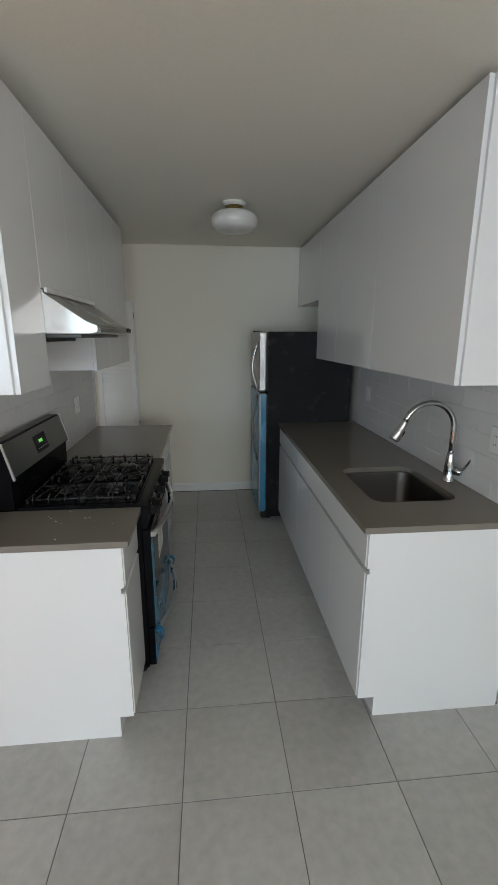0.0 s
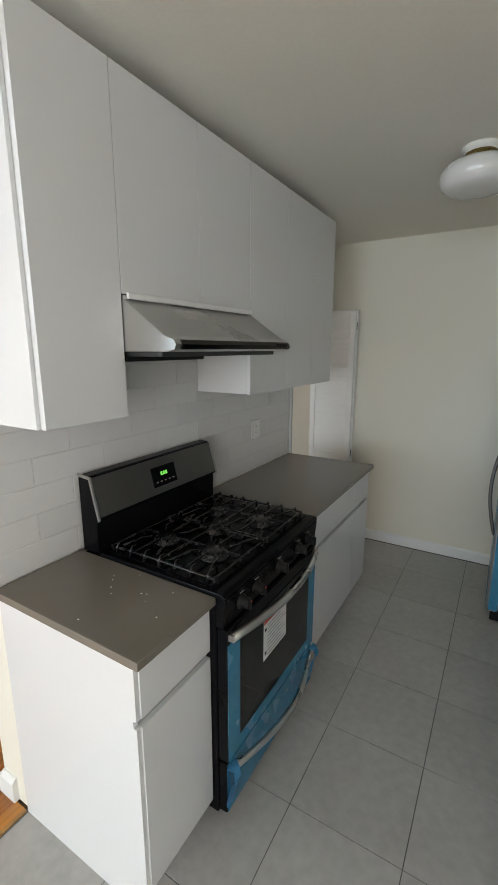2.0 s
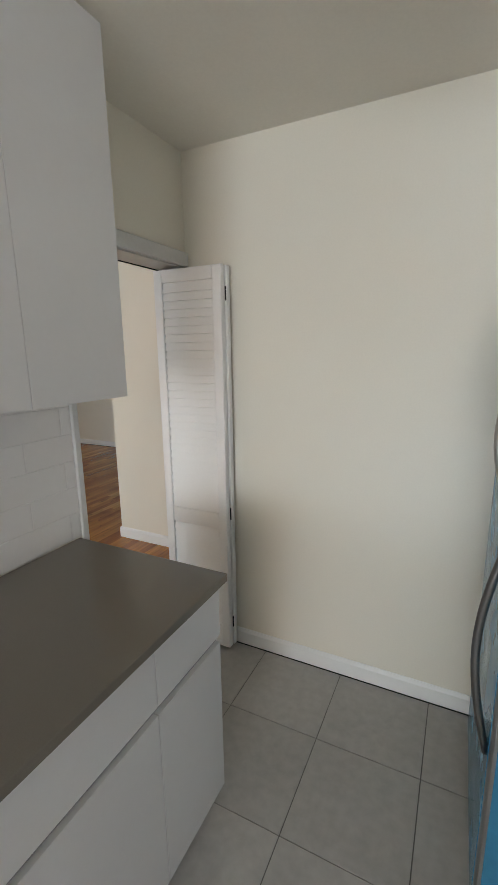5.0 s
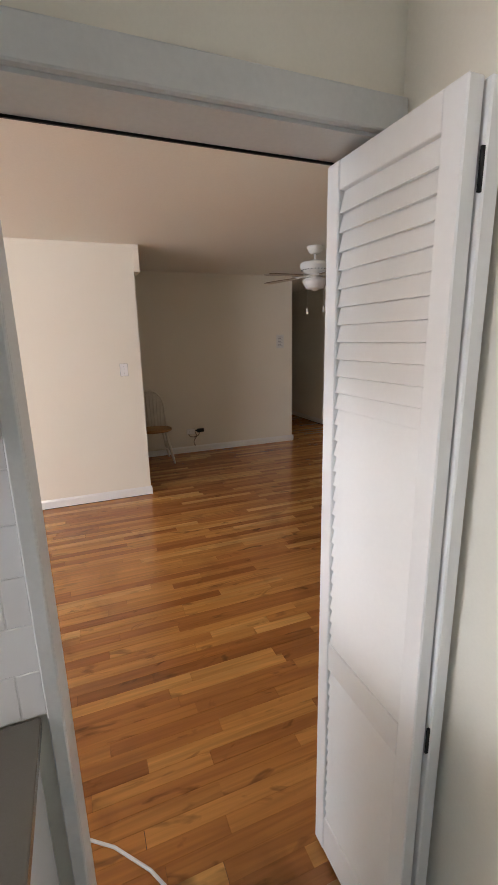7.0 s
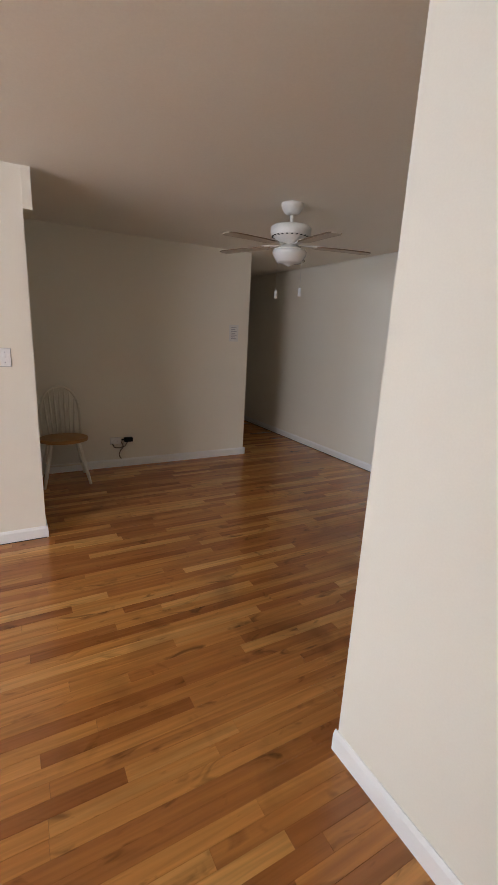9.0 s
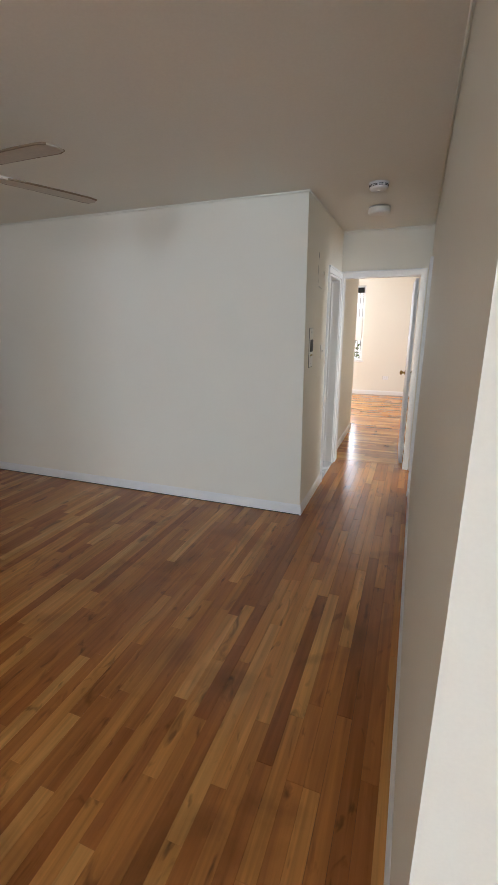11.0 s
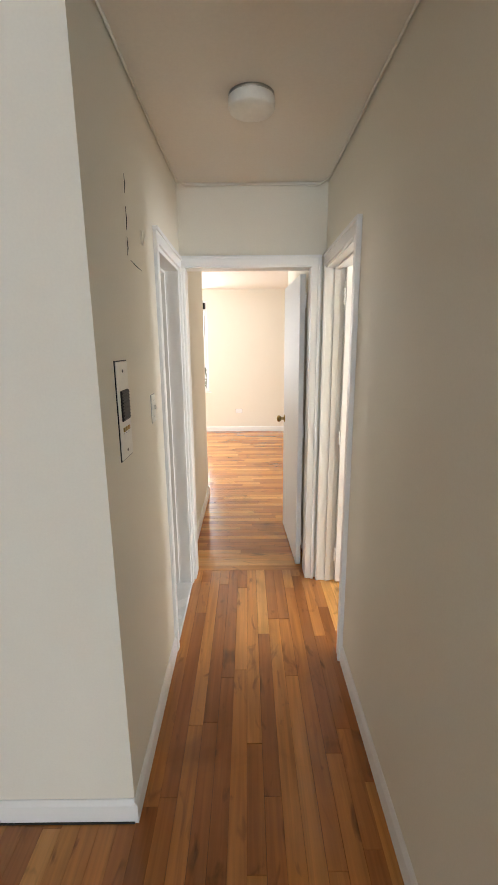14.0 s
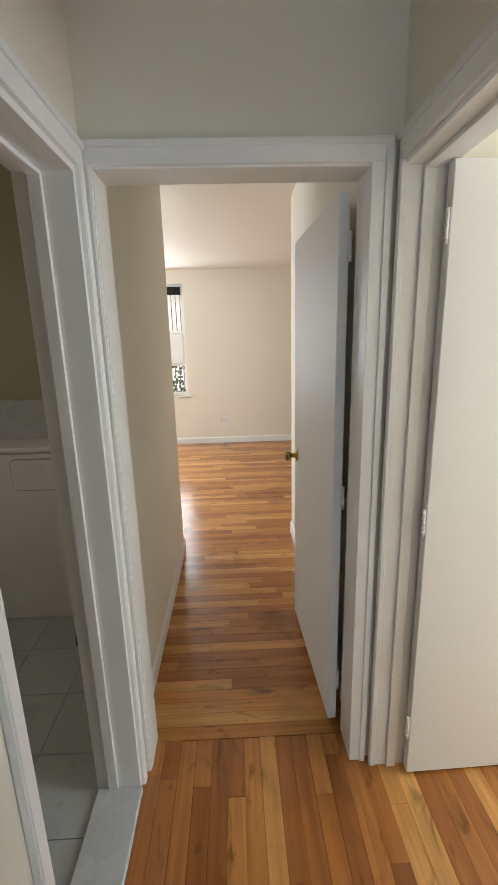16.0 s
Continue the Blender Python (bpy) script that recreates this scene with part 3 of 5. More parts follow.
part("panel", box(-4.655, -3.09, 15.03, 15.07, 1.24, 1.68, 0.004), TRIM, w3, "white solid middle panel")
for k in range(24):
    x = -4.62 + k * 0.0655
    part("bar", tube([(x, 15.16, 0.8), (x, 15.16, 2.33)], 0.007, 6), GREYTONE, w3)

# planting seen through the bedroom window, and the ground outside
structure("ground", box(-60, 60, 15.3, 90, -6.2, -6.0), LEAF, "distant green ground")


def hedge():
    bm = bmesh.new()
    rnd = random.Random(5)
    for _ in range(5200):
        p = Vector((rnd.uniform(-7.5, -2.5), rnd.uniform(18.5, 20.5), rnd.uniform(-3.0, 0.9 + 0.5 * math.sin(rnd.random() * 6))))
        d = Vector((rnd.uniform(-1, 1), rnd.uniform(-1, 1), rnd.uniform(-1, 1))).normalized()
        s = d.orthogonal().normalized() * 0.04
        vs = [bm.verts.new(p + q) for q in (-s, d * 0.06, s, -d * 0.06)]
        bm.faces.new(vs)
    return tagged(new("foliage", mesh_of("foliage", bm, LEAF)), "green tree tops outside the bedroom window", "foliage", "", "stuff")


hedge()
structure("backdrop", box(-40, 40, 70, 70.2, -6.0, 40), SKYGLOW, "pale overcast sky beyond the trees")


# ---- doors ----
def hinge_on(parent, x, y, z, axis="z"):
    bm = tube([(x, y, z - 0.045), (x, y, z + 0.045)], 0.0055, 8)
    for k in (-0.03, 0.0, 0.03):
        tube([(x, y, z + k - 0.004), (x, y, z + k + 0.004)], 0.0065, 8, bm)
    return part("hinge", bm, TRIM, parent, "white painted hinge")


def knob_set(parent, p, d):
    """A round brass knob on a rose, standing off along d."""
    p, d = Vector(p), Vector(d).normalized()
    side = d.orthogonal().normalized()
    up = d.cross(side)
    bm = bmesh.new()
    rings = []
    for s, r in ((0, 0.031), (0.004, 0.031), (0.008, 0.014), (0.028, 0.011), (0.034, 0.02), (0.042, 0.027), (0.054, 0.028), (0.063, 0.02), (0.067, 0.008)):
        rings.append([bm.verts.new(p + d * s + r * (math.cos(k * math.pi / 9) * side + math.sin(k * math.pi / 9) * up)) for k in range(18)])
    for a, b in zip(rings, rings[1:]):
        for k in range(18):
            f = bm.faces.new((a[k], a[(k + 1) % 18], b[(k + 1) % 18], b[k]))
            f.smooth = True
    bm.faces.new(rings[-1])
    bmesh.ops.recalc_face_normals(bm, faces=bm.faces)
    return part("door_knob", bm, GOLD, parent, "round brass door knob")


def swing_door(name, hx, hy, degrees, width, label, knob=True):
    """A flush door leaf hung at (hx, hy); degrees: the way its width runs."""
    e = thing(name, (hx, hy, 0.012), label, "door")
    c, s = math.cos(radians(degrees)), math.sin(radians(degrees))
    turn = Matrix.Translation((hx, hy, 0)) @ Matrix.Rotation(radians(degrees), 4, "Z")
    bm = box(0.006, width, 0, 0.035, 0.012, 2.043, 0.0025)
    bmesh.ops.transform(bm, matrix=turn, verts=bm.verts)
    leaf = part("leaf", bm, DOORW, e)
    for z in (0.22, 1.02, 1.88):
        hinge_on(leaf, hx - 0.004 * c, hy - 0.004 * s, z)
    if knob:
        a = turn @ Vector((width - 0.065, 0.035, 0.99))
        b = turn @ Vector((width - 0.065, 0.0, 0.99))
        n = Vector((-s, c, 0))
        knob_set(leaf, a, n)
        knob_set(leaf, b, -n)
    bm = box(width - 0.002, width + 0.001, 0.008, 0.027, 0.93, 1.05)
    bmesh.ops.transform(bm, matrix=turn, verts=bm.verts)
    part("latch_plate", bm, GOLD, leaf)
    return e


swing_door("bedroom_door", -1.954, 9.925, 92.6, 0.765, "white flush bedroom door standing open, brass knob")
swing_door("small_room_door", -1.753, 9.681, 1.3, 0.66, "white flush door standing open into the small room", True)


# folded louvered door in the kitchen passage
def louver_leaf(e, x0, x1, y0, y1, face):
    z0, z1 = 0.016, 1.985
    st = 0.048
    leaf = part("stile", box(x0, x0 + st, y0, y1, z0, z1, 0.003), TRIM, e)
    part("stile", box(x1 - st, x1, y0, y1, z0, z1, 0.003), TRIM, e)
    for r0, r1 in ((z0, 0.15), (0.70, 0.785), (1.925, z1)):
        part("rail", box(x0 + st, x1 - st, y0 + 0.002, y1 - 0.002, r0, r1, 0.002), TRIM, e)
    for lo, hi in ((0.15, 0.70), (0.785, 1.925)):
        n = round((hi - lo) / 0.0388)
        for k in range(n):
            zc = lo + (k + 0.5) * (hi - lo) / n
            slat = prism([(y0 + 0.004, zc - 0.0262), (y0 + 0.009, zc - 0.028), (y1 - 0.012, zc + 0.020), (y1 - 0.017, zc + 0.0215)], "x", x0 + st, x1 - st)
            part("slat", slat, TRIM, e)
    return leaf


e = thing("bifold_door", (-0.45, 4.5, 0.016), "white louvered bifold door folded open against its jamb", "door")
louver_leaf(e, -0.644, -0.265, 4.491, 4.524, -1)
louver_leaf(e, -0.644, -0.257, 4.530, 4.563, 1)
for z in (0.16, 0.78, 1.86):
    part("hinge", box(-0.2635, -0.2595, 4.5238, 4.5302, z - 0.032, z + 0.032), BPLAST, e, "dark worn hinge")
part("pull_knob", tube([(-0.285, 4.5632, 1.005), (-0.285, 4.570, 1.005), (-0.285, 4.573, 1.005), (-0.285, 4.583, 1.005)], [0.005, 0.005, 0.009, 0.008], 12), TRIM, e)


# ---- kitchen cabinets ----
def front(e, name, x, out, y0, y1, z0, z1, t=0.019):
    """A slab front on the plane x; out: the way it faces."""
    lo, hi = sorted((x, x - out * t))
    return part(name, box(lo, hi, y0 + 0.0007, y1 - 0.0007, z0, z1, 0.0008), CAB, e)


def base_cabinet(x_front, out, x_back, y0, y1, toe_x, doors, drawers, label, end_panel=None, drawer_z=0.735, body_top=0.0, top=0.8945):
    body_top = body_top or top
    e = thing("base_cabinet", ((x_front + x_back) / 2, (y0 + y1) / 2, 0), label, "cabinet", "kitchen base cabinets")
    inner = x_front - out * 0.0195
    lo, hi = sorted((inner, x_back))
    part("body", box(lo, hi, y0 + 0.0005, y1 - 0.0005, 0.1, body_top), CAB, e)
    lo, hi = sorted((toe_x, toe_x - out * 0.016))
    part("toe_kick", box(lo, hi, y0, y1, 0, 0.0995), CAB, e)
    lo, hi = sorted((x_back, toe_x - out * 0.0165))
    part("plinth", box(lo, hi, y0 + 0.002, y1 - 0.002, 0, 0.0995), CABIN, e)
    for a, b in drawers:
        front(e, "drawer_front", x_front, out, a, b, drawer_z + 0.004, top - 0.006)
    for a, b in doors:
        front(e, "cabinet_door", x_front, out, a, b, 0.1, drawer_z - 0.022)
    # groove back in grey, so its shade is painted on
    lo, hi = sorted((inner, inner + out * 0.003))
    part("finger_pull", box(lo, hi, y0 + 0.002, y1 - 0.002, drawer_z - 0.03, drawer_z + 0.006), CABIN, e, "recessed finger groove, its shade given as grey")
    if end_panel:
        # finished end with a notch at the toe kick
        t0, t1 = end_panel
        edge, notch = x_front - out * 0.004, x_front - out * 0.016
        q = [(x_back, 0), (toe_x, 0), (toe_x, 0.1), (edge, 0.1), (edge, drawer_z - 0.022), (notch, drawer_z - 0.02),
             (notch, drawer_z + 0.002), (edge, drawer_z + 0.004), (edge, top), (x_back, top)]
        part("end_panel", prism(q, "y", t0, t1), CAB, e)
    return e


base_cabinet(0.110, 1, -0.50, 1.615, 1.927, 0.050, [(1.615, 1.927)], [(1.615, 1.927)], "narrow white lacquer base cabinet beside the stove", (1.6, 1.6148), 0.705, 0, 0.8835)
base_cabinet(0.110, 1, -0.50, 2.693, 3.448, 0.050, [(2.693, 3.448)], [(2.693, 3.448)], "wide white lacquer base cabinet with one drawer", None, 0.69, 0, 0.8835)
base_cabinet(0.110, 1, -0.50, 3.449, 3.77, 0.050, [(3.449, 3.77)], [(3.449, 3.77)], "narrow white lacquer base cabinet at the counter end", None, 0.69, 0, 0.8835)
base_cabinet(1.075, -1, 1.742, 1.615, 2.54, 1.152, [(1.615, 2.08), (2.08, 2.54)], [(1.615, 2.54)], "white lacquer sink base cabinet", (1.6, 1.6148), 0.735, 0.684)
base_cabinet(1.075, -1, 1.742, 2.541, 2.945, 1.152, [(2.541, 2.945)], [(2.541, 2.945)], "white lacquer base cabinet with one drawer")
base_cabinet(1.075, -1, 1.742, 2.946, 3.35, 1.152, [(2.946, 3.35)], [(2.946, 3.35)], "white lacquer base cabinet with one drawer")
base_cabinet(1.075, -1, 1.742, 3.351, 3.742, 1.152, [(3.351, 3.742)], [(3.351, 3.742)], "white lacquer base cabinet beside the refrigerator")


def wall_cabinet(x_front, out, x_back, y0, y1, z0, z1, seams, label, side=None):
    e = thing("wall_cabinet", ((x_front + x_back) / 2, (y0 + y1) / 2, z0), label, "cabinet", "kitchen wall cabinets")
    inner = x_front - out * 0.0195
    lo, hi = sorted((inner, x_back))
    part("body", box(lo, hi, y0 + 0.0005, y1 - 0.0005, z0 + 0.002, z1, 0.001), CAB, e)
    ys = [y0, *seams, y1]
    for a, b in zip(ys, ys[1:]):
        front(e, "cabinet_door", x_front, out, a, b, z0, z1)
    if side:
        part("side_panel", box(lo, hi, side[0], side[1], z0 + 0.001, z1, 0.001), CAB, e)
    return e


wall_cabinet(-0.195, 1, -0.507, 1.625, 1.919, 1.462, 2.462, [], "narrow white lacquer wall cabinet", (1.612, 1.6246))
wall_cabinet(-0.195, 1, -0.507, 1.9205, 2.690, 1.842, 2.462, [2.317], "short white lacquer wall cabinet above the range hood")
wall_cabinet(-0.195, 1, -0.507, 2.692, 3.068, 1.462, 2.462, [], "white lacquer wall cabinet")
wall_cabinet(-0.195, 1, -0.507, 3.069, 3.757, 1.462, 2.462, [3.417], "white lacquer wall cabinet with two doors")
wall_cabinet(1.380, -1, 1.75, 1.635, 2.507, 1.478, 2.492, [], "white lacquer wall cabinet above the sink", (1.622, 1.6346))
wall_cabinet(1.380, -1, 1.75, 2.509, 3.198, 1.478, 2.492, [], "white lacquer wall cabinet")
wall_cabinet(1.380, -1, 1.75, 3.200, 3.75, 1.478, 2.492, [], "white lacquer wall cabinet")
wall_cabinet(1.380, -1, 1.75, 3.752, KF - 0.002, 1.955, 2.492, [], "short white lacquer wall cabinet above the refrigerator")


# ---- worktops ----
def slab(name, x0, x1, y0, y1, label, top=0.911):
    return tagged(new(name, mesh_of(name, box(x0, x1, y0, y1, top - 0.027, top, 0.003, 2), QUARTZ)), label, "worktop")


slab("worktop", KL + 0.001, 0.135, 1.588, 1.928, "grey-brown quartz worktop, dusty, beside the stove")
slab("worktop", KL + 0.001, 0.135, 2.692, 3.785, "grey-brown quartz worktop on the drawer cabinets")


dust = bmesh.new()
rd = random.Random(3)
for _ in range(11):
    px, py, s = rd.uniform(-0.25, 0.1), rd.uniform(1.62, 1.9), rd.uniform(0.0015, 0.004)
    bx(dust, px, px + s * 1.6, py, py + s, 0.9111, 0.9118)
tagged(new("dust", mesh_of("dust", dust, PAPER)), "white plaster crumbs scattered on the worktop", "dust", "", "stuff")


def rounded(x0, x1, y0, y1, r, n=6):
    pts = []
    for cx, cy, a0 in ((x1 - r, y1 - r, 0), (x0 + r, y1 - r, 90), (x0 + r, y0 + r, 180), (x1 - r, y0 + r, 270)):
        for k in range(n + 1):
            a = radians(a0 + 90 * k / n)
            pts.append((cx + r * math.cos(a), cy + r * math.sin(a)))
    return pts


def sink_worktop():
    """A slab with a rounded cut-out."""
    bm = bmesh.new()
    outer = [(1.057, 1.594), (1.748, 1.594), (1.748, 3.747), (1.057, 3.747)]
    hole = rounded(1.195, 1.61, 1.85, 2.38, 0.07)
    top = []
    for z in (0.922, 0.895):
        loops = []
        for pts in (outer, hole):
            vs = [bm.verts.new((x, y, z)) for x, y in pts]
            loops.append((vs, [bm.edges.new((vs[i], vs[(i + 1) % len(vs)])) for i in range(len(vs))]))
        bmesh.ops.triangle_fill(bm, edges=loops[0][1] + loops[1][1], use_beauty=True)
        top.append(loops)
    for (a, _), (b, _) in zip(top[0], top[1]):
        for i in range(len(a)):
            j = (i + 1) % len(a)
            bm.faces.new((a[i], a[j], b[j], b[i]))
    bmesh.ops.recalc_face_normals(bm, faces=bm.faces)
    return tagged(new("worktop", mesh_of("worktop", bm, QUARTZ)), "grey-brown quartz worktop with a sink cut-out", "worktop")


sink_worktop()


def sink():
    e = thing("kitchen_sink", (1.405, 2.135, 0.7), "undermount stainless steel sink set in the worktop", "sink")
    bm = bmesh.new()
    rings = []
    for grow, z in ((0.012, 0.8945), (-0.002, 0.8945), (-0.004, 0.884), (-0.010, 0.72), (-0.030, 0.695), (-0.12, 0.69)):
        pts = rounded(1.195 - grow, 1.61 + grow, 1.85 - grow, 2.38 + grow, 0.07 + grow * 0.4)
        rings.append([bm.verts.new((x, y, z)) for x, y in pts])
    for a, b in zip(rings, rings[1:]):
        for i in range(len(a)):
            j = (i + 1) % len(a)
            f = bm.faces.new((a[i], a[j], b[j], b[i]))
            f.smooth = True
    bm.faces.new(rings[-1])
    bmesh.ops.recalc_face_normals(bm, faces=bm.faces)
    part("basin", bm, BASIN, e)
    part("drain", lathe([(0.042, 0.6915), (0.040, 0.6945), (0.03, 0.6925), (0, 0.6925)], 1.405, 2.135, 20), CHROME, e)


sink()


def faucet():
    bxp, byp, zt = 1.693, 2.11, 0.922
    e = thing("kitchen_faucet", (bxp, byp, zt), "chrome pull-down kitchen faucet behind the sink", "faucet")
    part("base", lathe([(0, zt + 0.0005), (0.030, zt + 0.0005), (0.030, zt + 0.007), (0.0265, zt + 0.013), (0.026, zt + 0.06), (0.0235, zt + 0.10), (0.018, zt + 0.148), (0.016, zt + 0.155), (0, zt + 0.155)], bxp, byp, 28), CHROME, e)
    pts = [(bxp, byp, zt + 0.15), (bxp, byp, zt + 0.22), (bxp, byp, zt + 0.27)]
    r = 0.130
    for k in range(1, 17):
        a = math.pi * k / 16 * 0.92
        pts.append((bxp - r + r * math.cos(a), byp + 0.012 * k / 16, zt + 0.285 + r * math.sin(a)))
    part("spout", tube(pts, 0.0145, 16), CHROME, e)
    end = Vector(pts[-1])
    d = (Vector(pts[-1]) - Vector(pts[-2])).normalized()
    d = (d + Vector((-0.22, 0, 0))).normalized()
    head = part("spray_head", tube([end - d * 0.004, end + d * 0.003, end + d * 0.006, end + d * 0.05, end + d * 0.098, end + d * 0.103], [0.0165, 0.0175, 0.0165, 0.022, 0.030, 0.027], 20), STEEL, e)
    part("nozzle", tube([end + d * 0.1032, end + d * 0.107], [0.024, 0.022], 18), BPLAST, head, "black spray nozzle")
    q = end + d * 0.062 + Vector((0.022, -0.006, -0.004))
    part("spray_button", tube([q - d * 0.014, q + d * 0.014], [0.007, 0.008], 8), BPLAST, head, "black spray button")
    part("handle_hub", tube([(bxp + 0.012, byp - 0.012, zt + 0.062), (bxp + 0.038, byp - 0.036, zt + 0.060), (bxp + 0.046, byp - 0.044, zt + 0.0595)], [0.021, 0.021, 0.014], 14), CHROME, e)
    part("handle", tube([(bxp + 0.032, byp - 0.032, zt + 0.066), (bxp + 0.046, byp - 0.05, zt + 0.078), (bxp + 0.056, byp - 0.066, zt + 0.108), (bxp + 0.062, byp - 0.078, zt + 0.135), (bxp + 0.074, byp - 0.092, zt + 0.141)],
                        [0.010, 0.008, 0.006, 0.0055, 0.007], 12), CHROME, e)


faucet()


# ---- stove ----
def stove():
    y0, y1 = 1.932, 2.688
    e = thing("gas_stove", (-0.15, 2.31, 0), "black and stainless gas stove with blue protective film", "stove")
    part("body", box(-0.492, 0.128, y0, y1, 0.045, 0.905, 0.004), BLACK, e)
    for x in (-0.44, 0.09):
        for y in (y0 + 0.05, y1 - 0.05):
            part("foot", lathe([(0, 0), (0.02, 0), (0.018, 0.02), (0.012, 0.046), (0, 0.046)], x, y, 12), BPLAST, e)
    # cooktop with a rolled front
    top = part("cooktop", prism([(-0.40, 0.9055), (0.165, 0.9055), (0.168, 0.915), (0.155, 0.924), (-0.40, 0.924)], "y", y0 - 0.003, y1 + 0.003, 0.003), BLACK, e)
    part("well", box(-0.385, 0.12, y0 + 0.022, y1 - 0.022, 0.9245, 0.9275, 0.001), BLACK, top)
    # burners
    for bxx, byy, r in ((-0.25, y0 + 0.202, 0.042), (-0.25, y1 - 0.202, 0.036), (-0.02, y0 + 0.202, 0.05), (-0.02, y1 - 0.202, 0.05), (-0.135, 2.31, 0.036)):
        b = part("burner", lathe([(r * 1.25, 0.9275), (r * 1.2, 0.934), (r, 0.938), (r, 0.945), (r * 0.8, 0.948), (0, 0.948)], bxx, byy, 20), IRON, top)
    # cast-iron grates: two sections, each a thin frame, curved fingers and upturned tips
    for ga, gb in ((y0 + 0.03, 2.307), (2.313, y1 - 0.03)):
        bm = bmesh.new()
        x0, x1, zt = -0.375, 0.105, 0.957
        mid, xm = (ga + gb) / 2, (x0 + x1) / 2
        for x in (x0 + 0.005, x1 - 0.005):
            tube([(x, ga, zt - 0.012), (x, mid, zt - 0.010), (x, gb, zt - 0.012)], 0.0045, 6, bm)
        for y in (ga + 0.005, gb - 0.005):
            tube([(x0, y, zt - 0.012), (xm, y, zt - 0.010), (x1, y, zt - 0.012)], 0.0045, 6, bm)
        bx(bm, xm - 0.004, xm + 0.004, ga + 0.006, gb - 0.006, zt - 0.012, zt - 0.003, 0.002)
        for cx in (x0 + 0.125, x1 - 0.125):
            bx(bm, cx - 0.0035, cx + 0.0035, ga + 0.006, mid - 0.04, zt - 0.010, zt, 0.002)
            bx(bm, cx - 0.0035, cx + 0.0035, mid + 0.04, gb - 0.006, zt - 0.010, zt, 0.002)
            for sx in (-1, 1):
                bx(bm, min(cx + sx * 0.04, cx + sx * 0.115), max(cx + sx * 0.04, cx + sx * 0.115), mid - 0.0035, mid + 0.0035, zt - 0.010, zt, 0.002)
                for sy in (-1, 1):
                    tube([(cx + sx * 0.038, mid + sy * 0.038, zt - 0.004), (cx + sx * 0.062, mid + sy * 0.066, zt - 0.003),
                          (cx + sx * 0.068, mid + sy * 0.105, zt - 0.004), (cx + sx * 0.085, mid + sy * 0.150, zt - 0.009)], [0.0032, 0.0045, 0.0045, 0.004], 6, bm)
        for y, sy in ((ga + 0.005, 1), (gb - 0.005, -1)):
            for k in range(7):
                x = x0 + 0.03 + k * (x1 - x0 - 0.06) / 6
                tube([(x, y - sy * 0.004, 0.9275), (x, y, zt - 0.008), (x, y + sy * 0.008, zt + 0.006), (x, y + sy * 0.03, zt + 0.002)], [0.0055, 0.005, 0.0045, 0.003], 6, bm)
        for x in (x0 + 0.005, x1 - 0.005):
            for y in (ga + 0.01, mid, gb - 0.01):
                bx(bm, x - 0.005, x + 0.005, y - 0.005, y + 0.005, 0.9275, zt - 0.006, 0.001)
        part("grate", bm, IRON, top)
    # backguard
    bg = part("backguard", prism([(-0.499, 0.91), (-0.415, 0.91), (-0.412, 1.045), (-0.398, 1.052), (-0.437, 1.205), (-0.45, 1.213), (-0.499, 1.213)], "y", y0 + 0.004, y1 - 0.004, 0.003), BLACK, e)
    part("panel", prism([(-0.3985, 1.06), (-0.3955, 1.06), (-0.434, 1.207), (-0.4375, 1.207)], "y", y0 + 0.012, y1 - 0.012), DARKSTEEL, bg, "dark stainless control panel")
    for y in (y0 - 0.001, y1 - 0.007):
        part("end_cap", prism([(-0.40, 1.045), (-0.391, 1.05), (-0.43, 1.213), (-0.499, 1.219), (-0.499, 1.210), (-0.437, 1.204)], "y", y, y + 0.008), STEEL, bg, "bright steel end trim")
    d = Matrix.Translation((-0.4155, 2.315, 1.13)) @ Matrix.Rotation(radians(-14.7), 4, "Y")
    bm = box(-0.001, 0.003, -0.075, 0.075, -0.043, 0.043, 0.001)
    bmesh.ops.transform(bm, matrix=d, verts=bm.verts)
    disp = part("display", bm, BLACK, bg, "black clock display")
    for k in range(3):
        bm = box(0.003, 0.0036, -0.022 + 0.015 * k, -0.011 + 0.015 * k, 0.002, 0.018)
        bmesh.ops.transform(bm, matrix=d, verts=bm.verts)
        part("digit", bm, GREENLED, disp, "green lit digit bar")
    for k in range(5):
        bm = box(0.003, 0.0036, -0.058 + 0.026 * k, -0.045 + 0.026 * k, -0.026, -0.021)
        bmesh.ops.transform(bm, matrix=d, verts=bm.verts)
        part("button_mark", bm, GREYTONE, disp)
    # control panel with five knobs
    cp = part("control_panel", prism([(0.1285, 0.80), (0.158, 0.80), (0.168, 0.9045), (0.1285, 0.9045)], "y", y0, y1, 0.003), BLACK, e)
    for y in (y0 + 0.10, y0 + 0.20, 2.31, y1 - 0.20, y1 - 0.10):
        k = part("knob", tube([(0.162, y, 0.853), (0.168, y, 0.853), (0.17, y, 0.853), (0.196, y, 0.85), (0.199, y, 0.85)], [0.027, 0.027, 0.019, 0.018, 0.014], 16), BPLAST, cp)
        part("pointer", box(0.194, 0.205, y - 0.005, y + 0.005, 0.832, 0.87, 0.002), BPLAST, cp)
        part("mark", box(0.1655, 0.168, y - 0.012, y + 0.012, 0.885, 0.8875), GREYTONE, cp)
    for y in (y0 + 0.10, y0 + 0.20):
        part("mark", box(0.2, 0.2055, y - 0.004, y + 0.004, 0.862, 0.866), REDINK, cp, "red knob mark")
    # oven door
    door = part("oven_door", box(0.1285, 0.168, y0 + 0.006, y1 - 0.006, 0.275, 0.792, 0.004), BLACK, e)
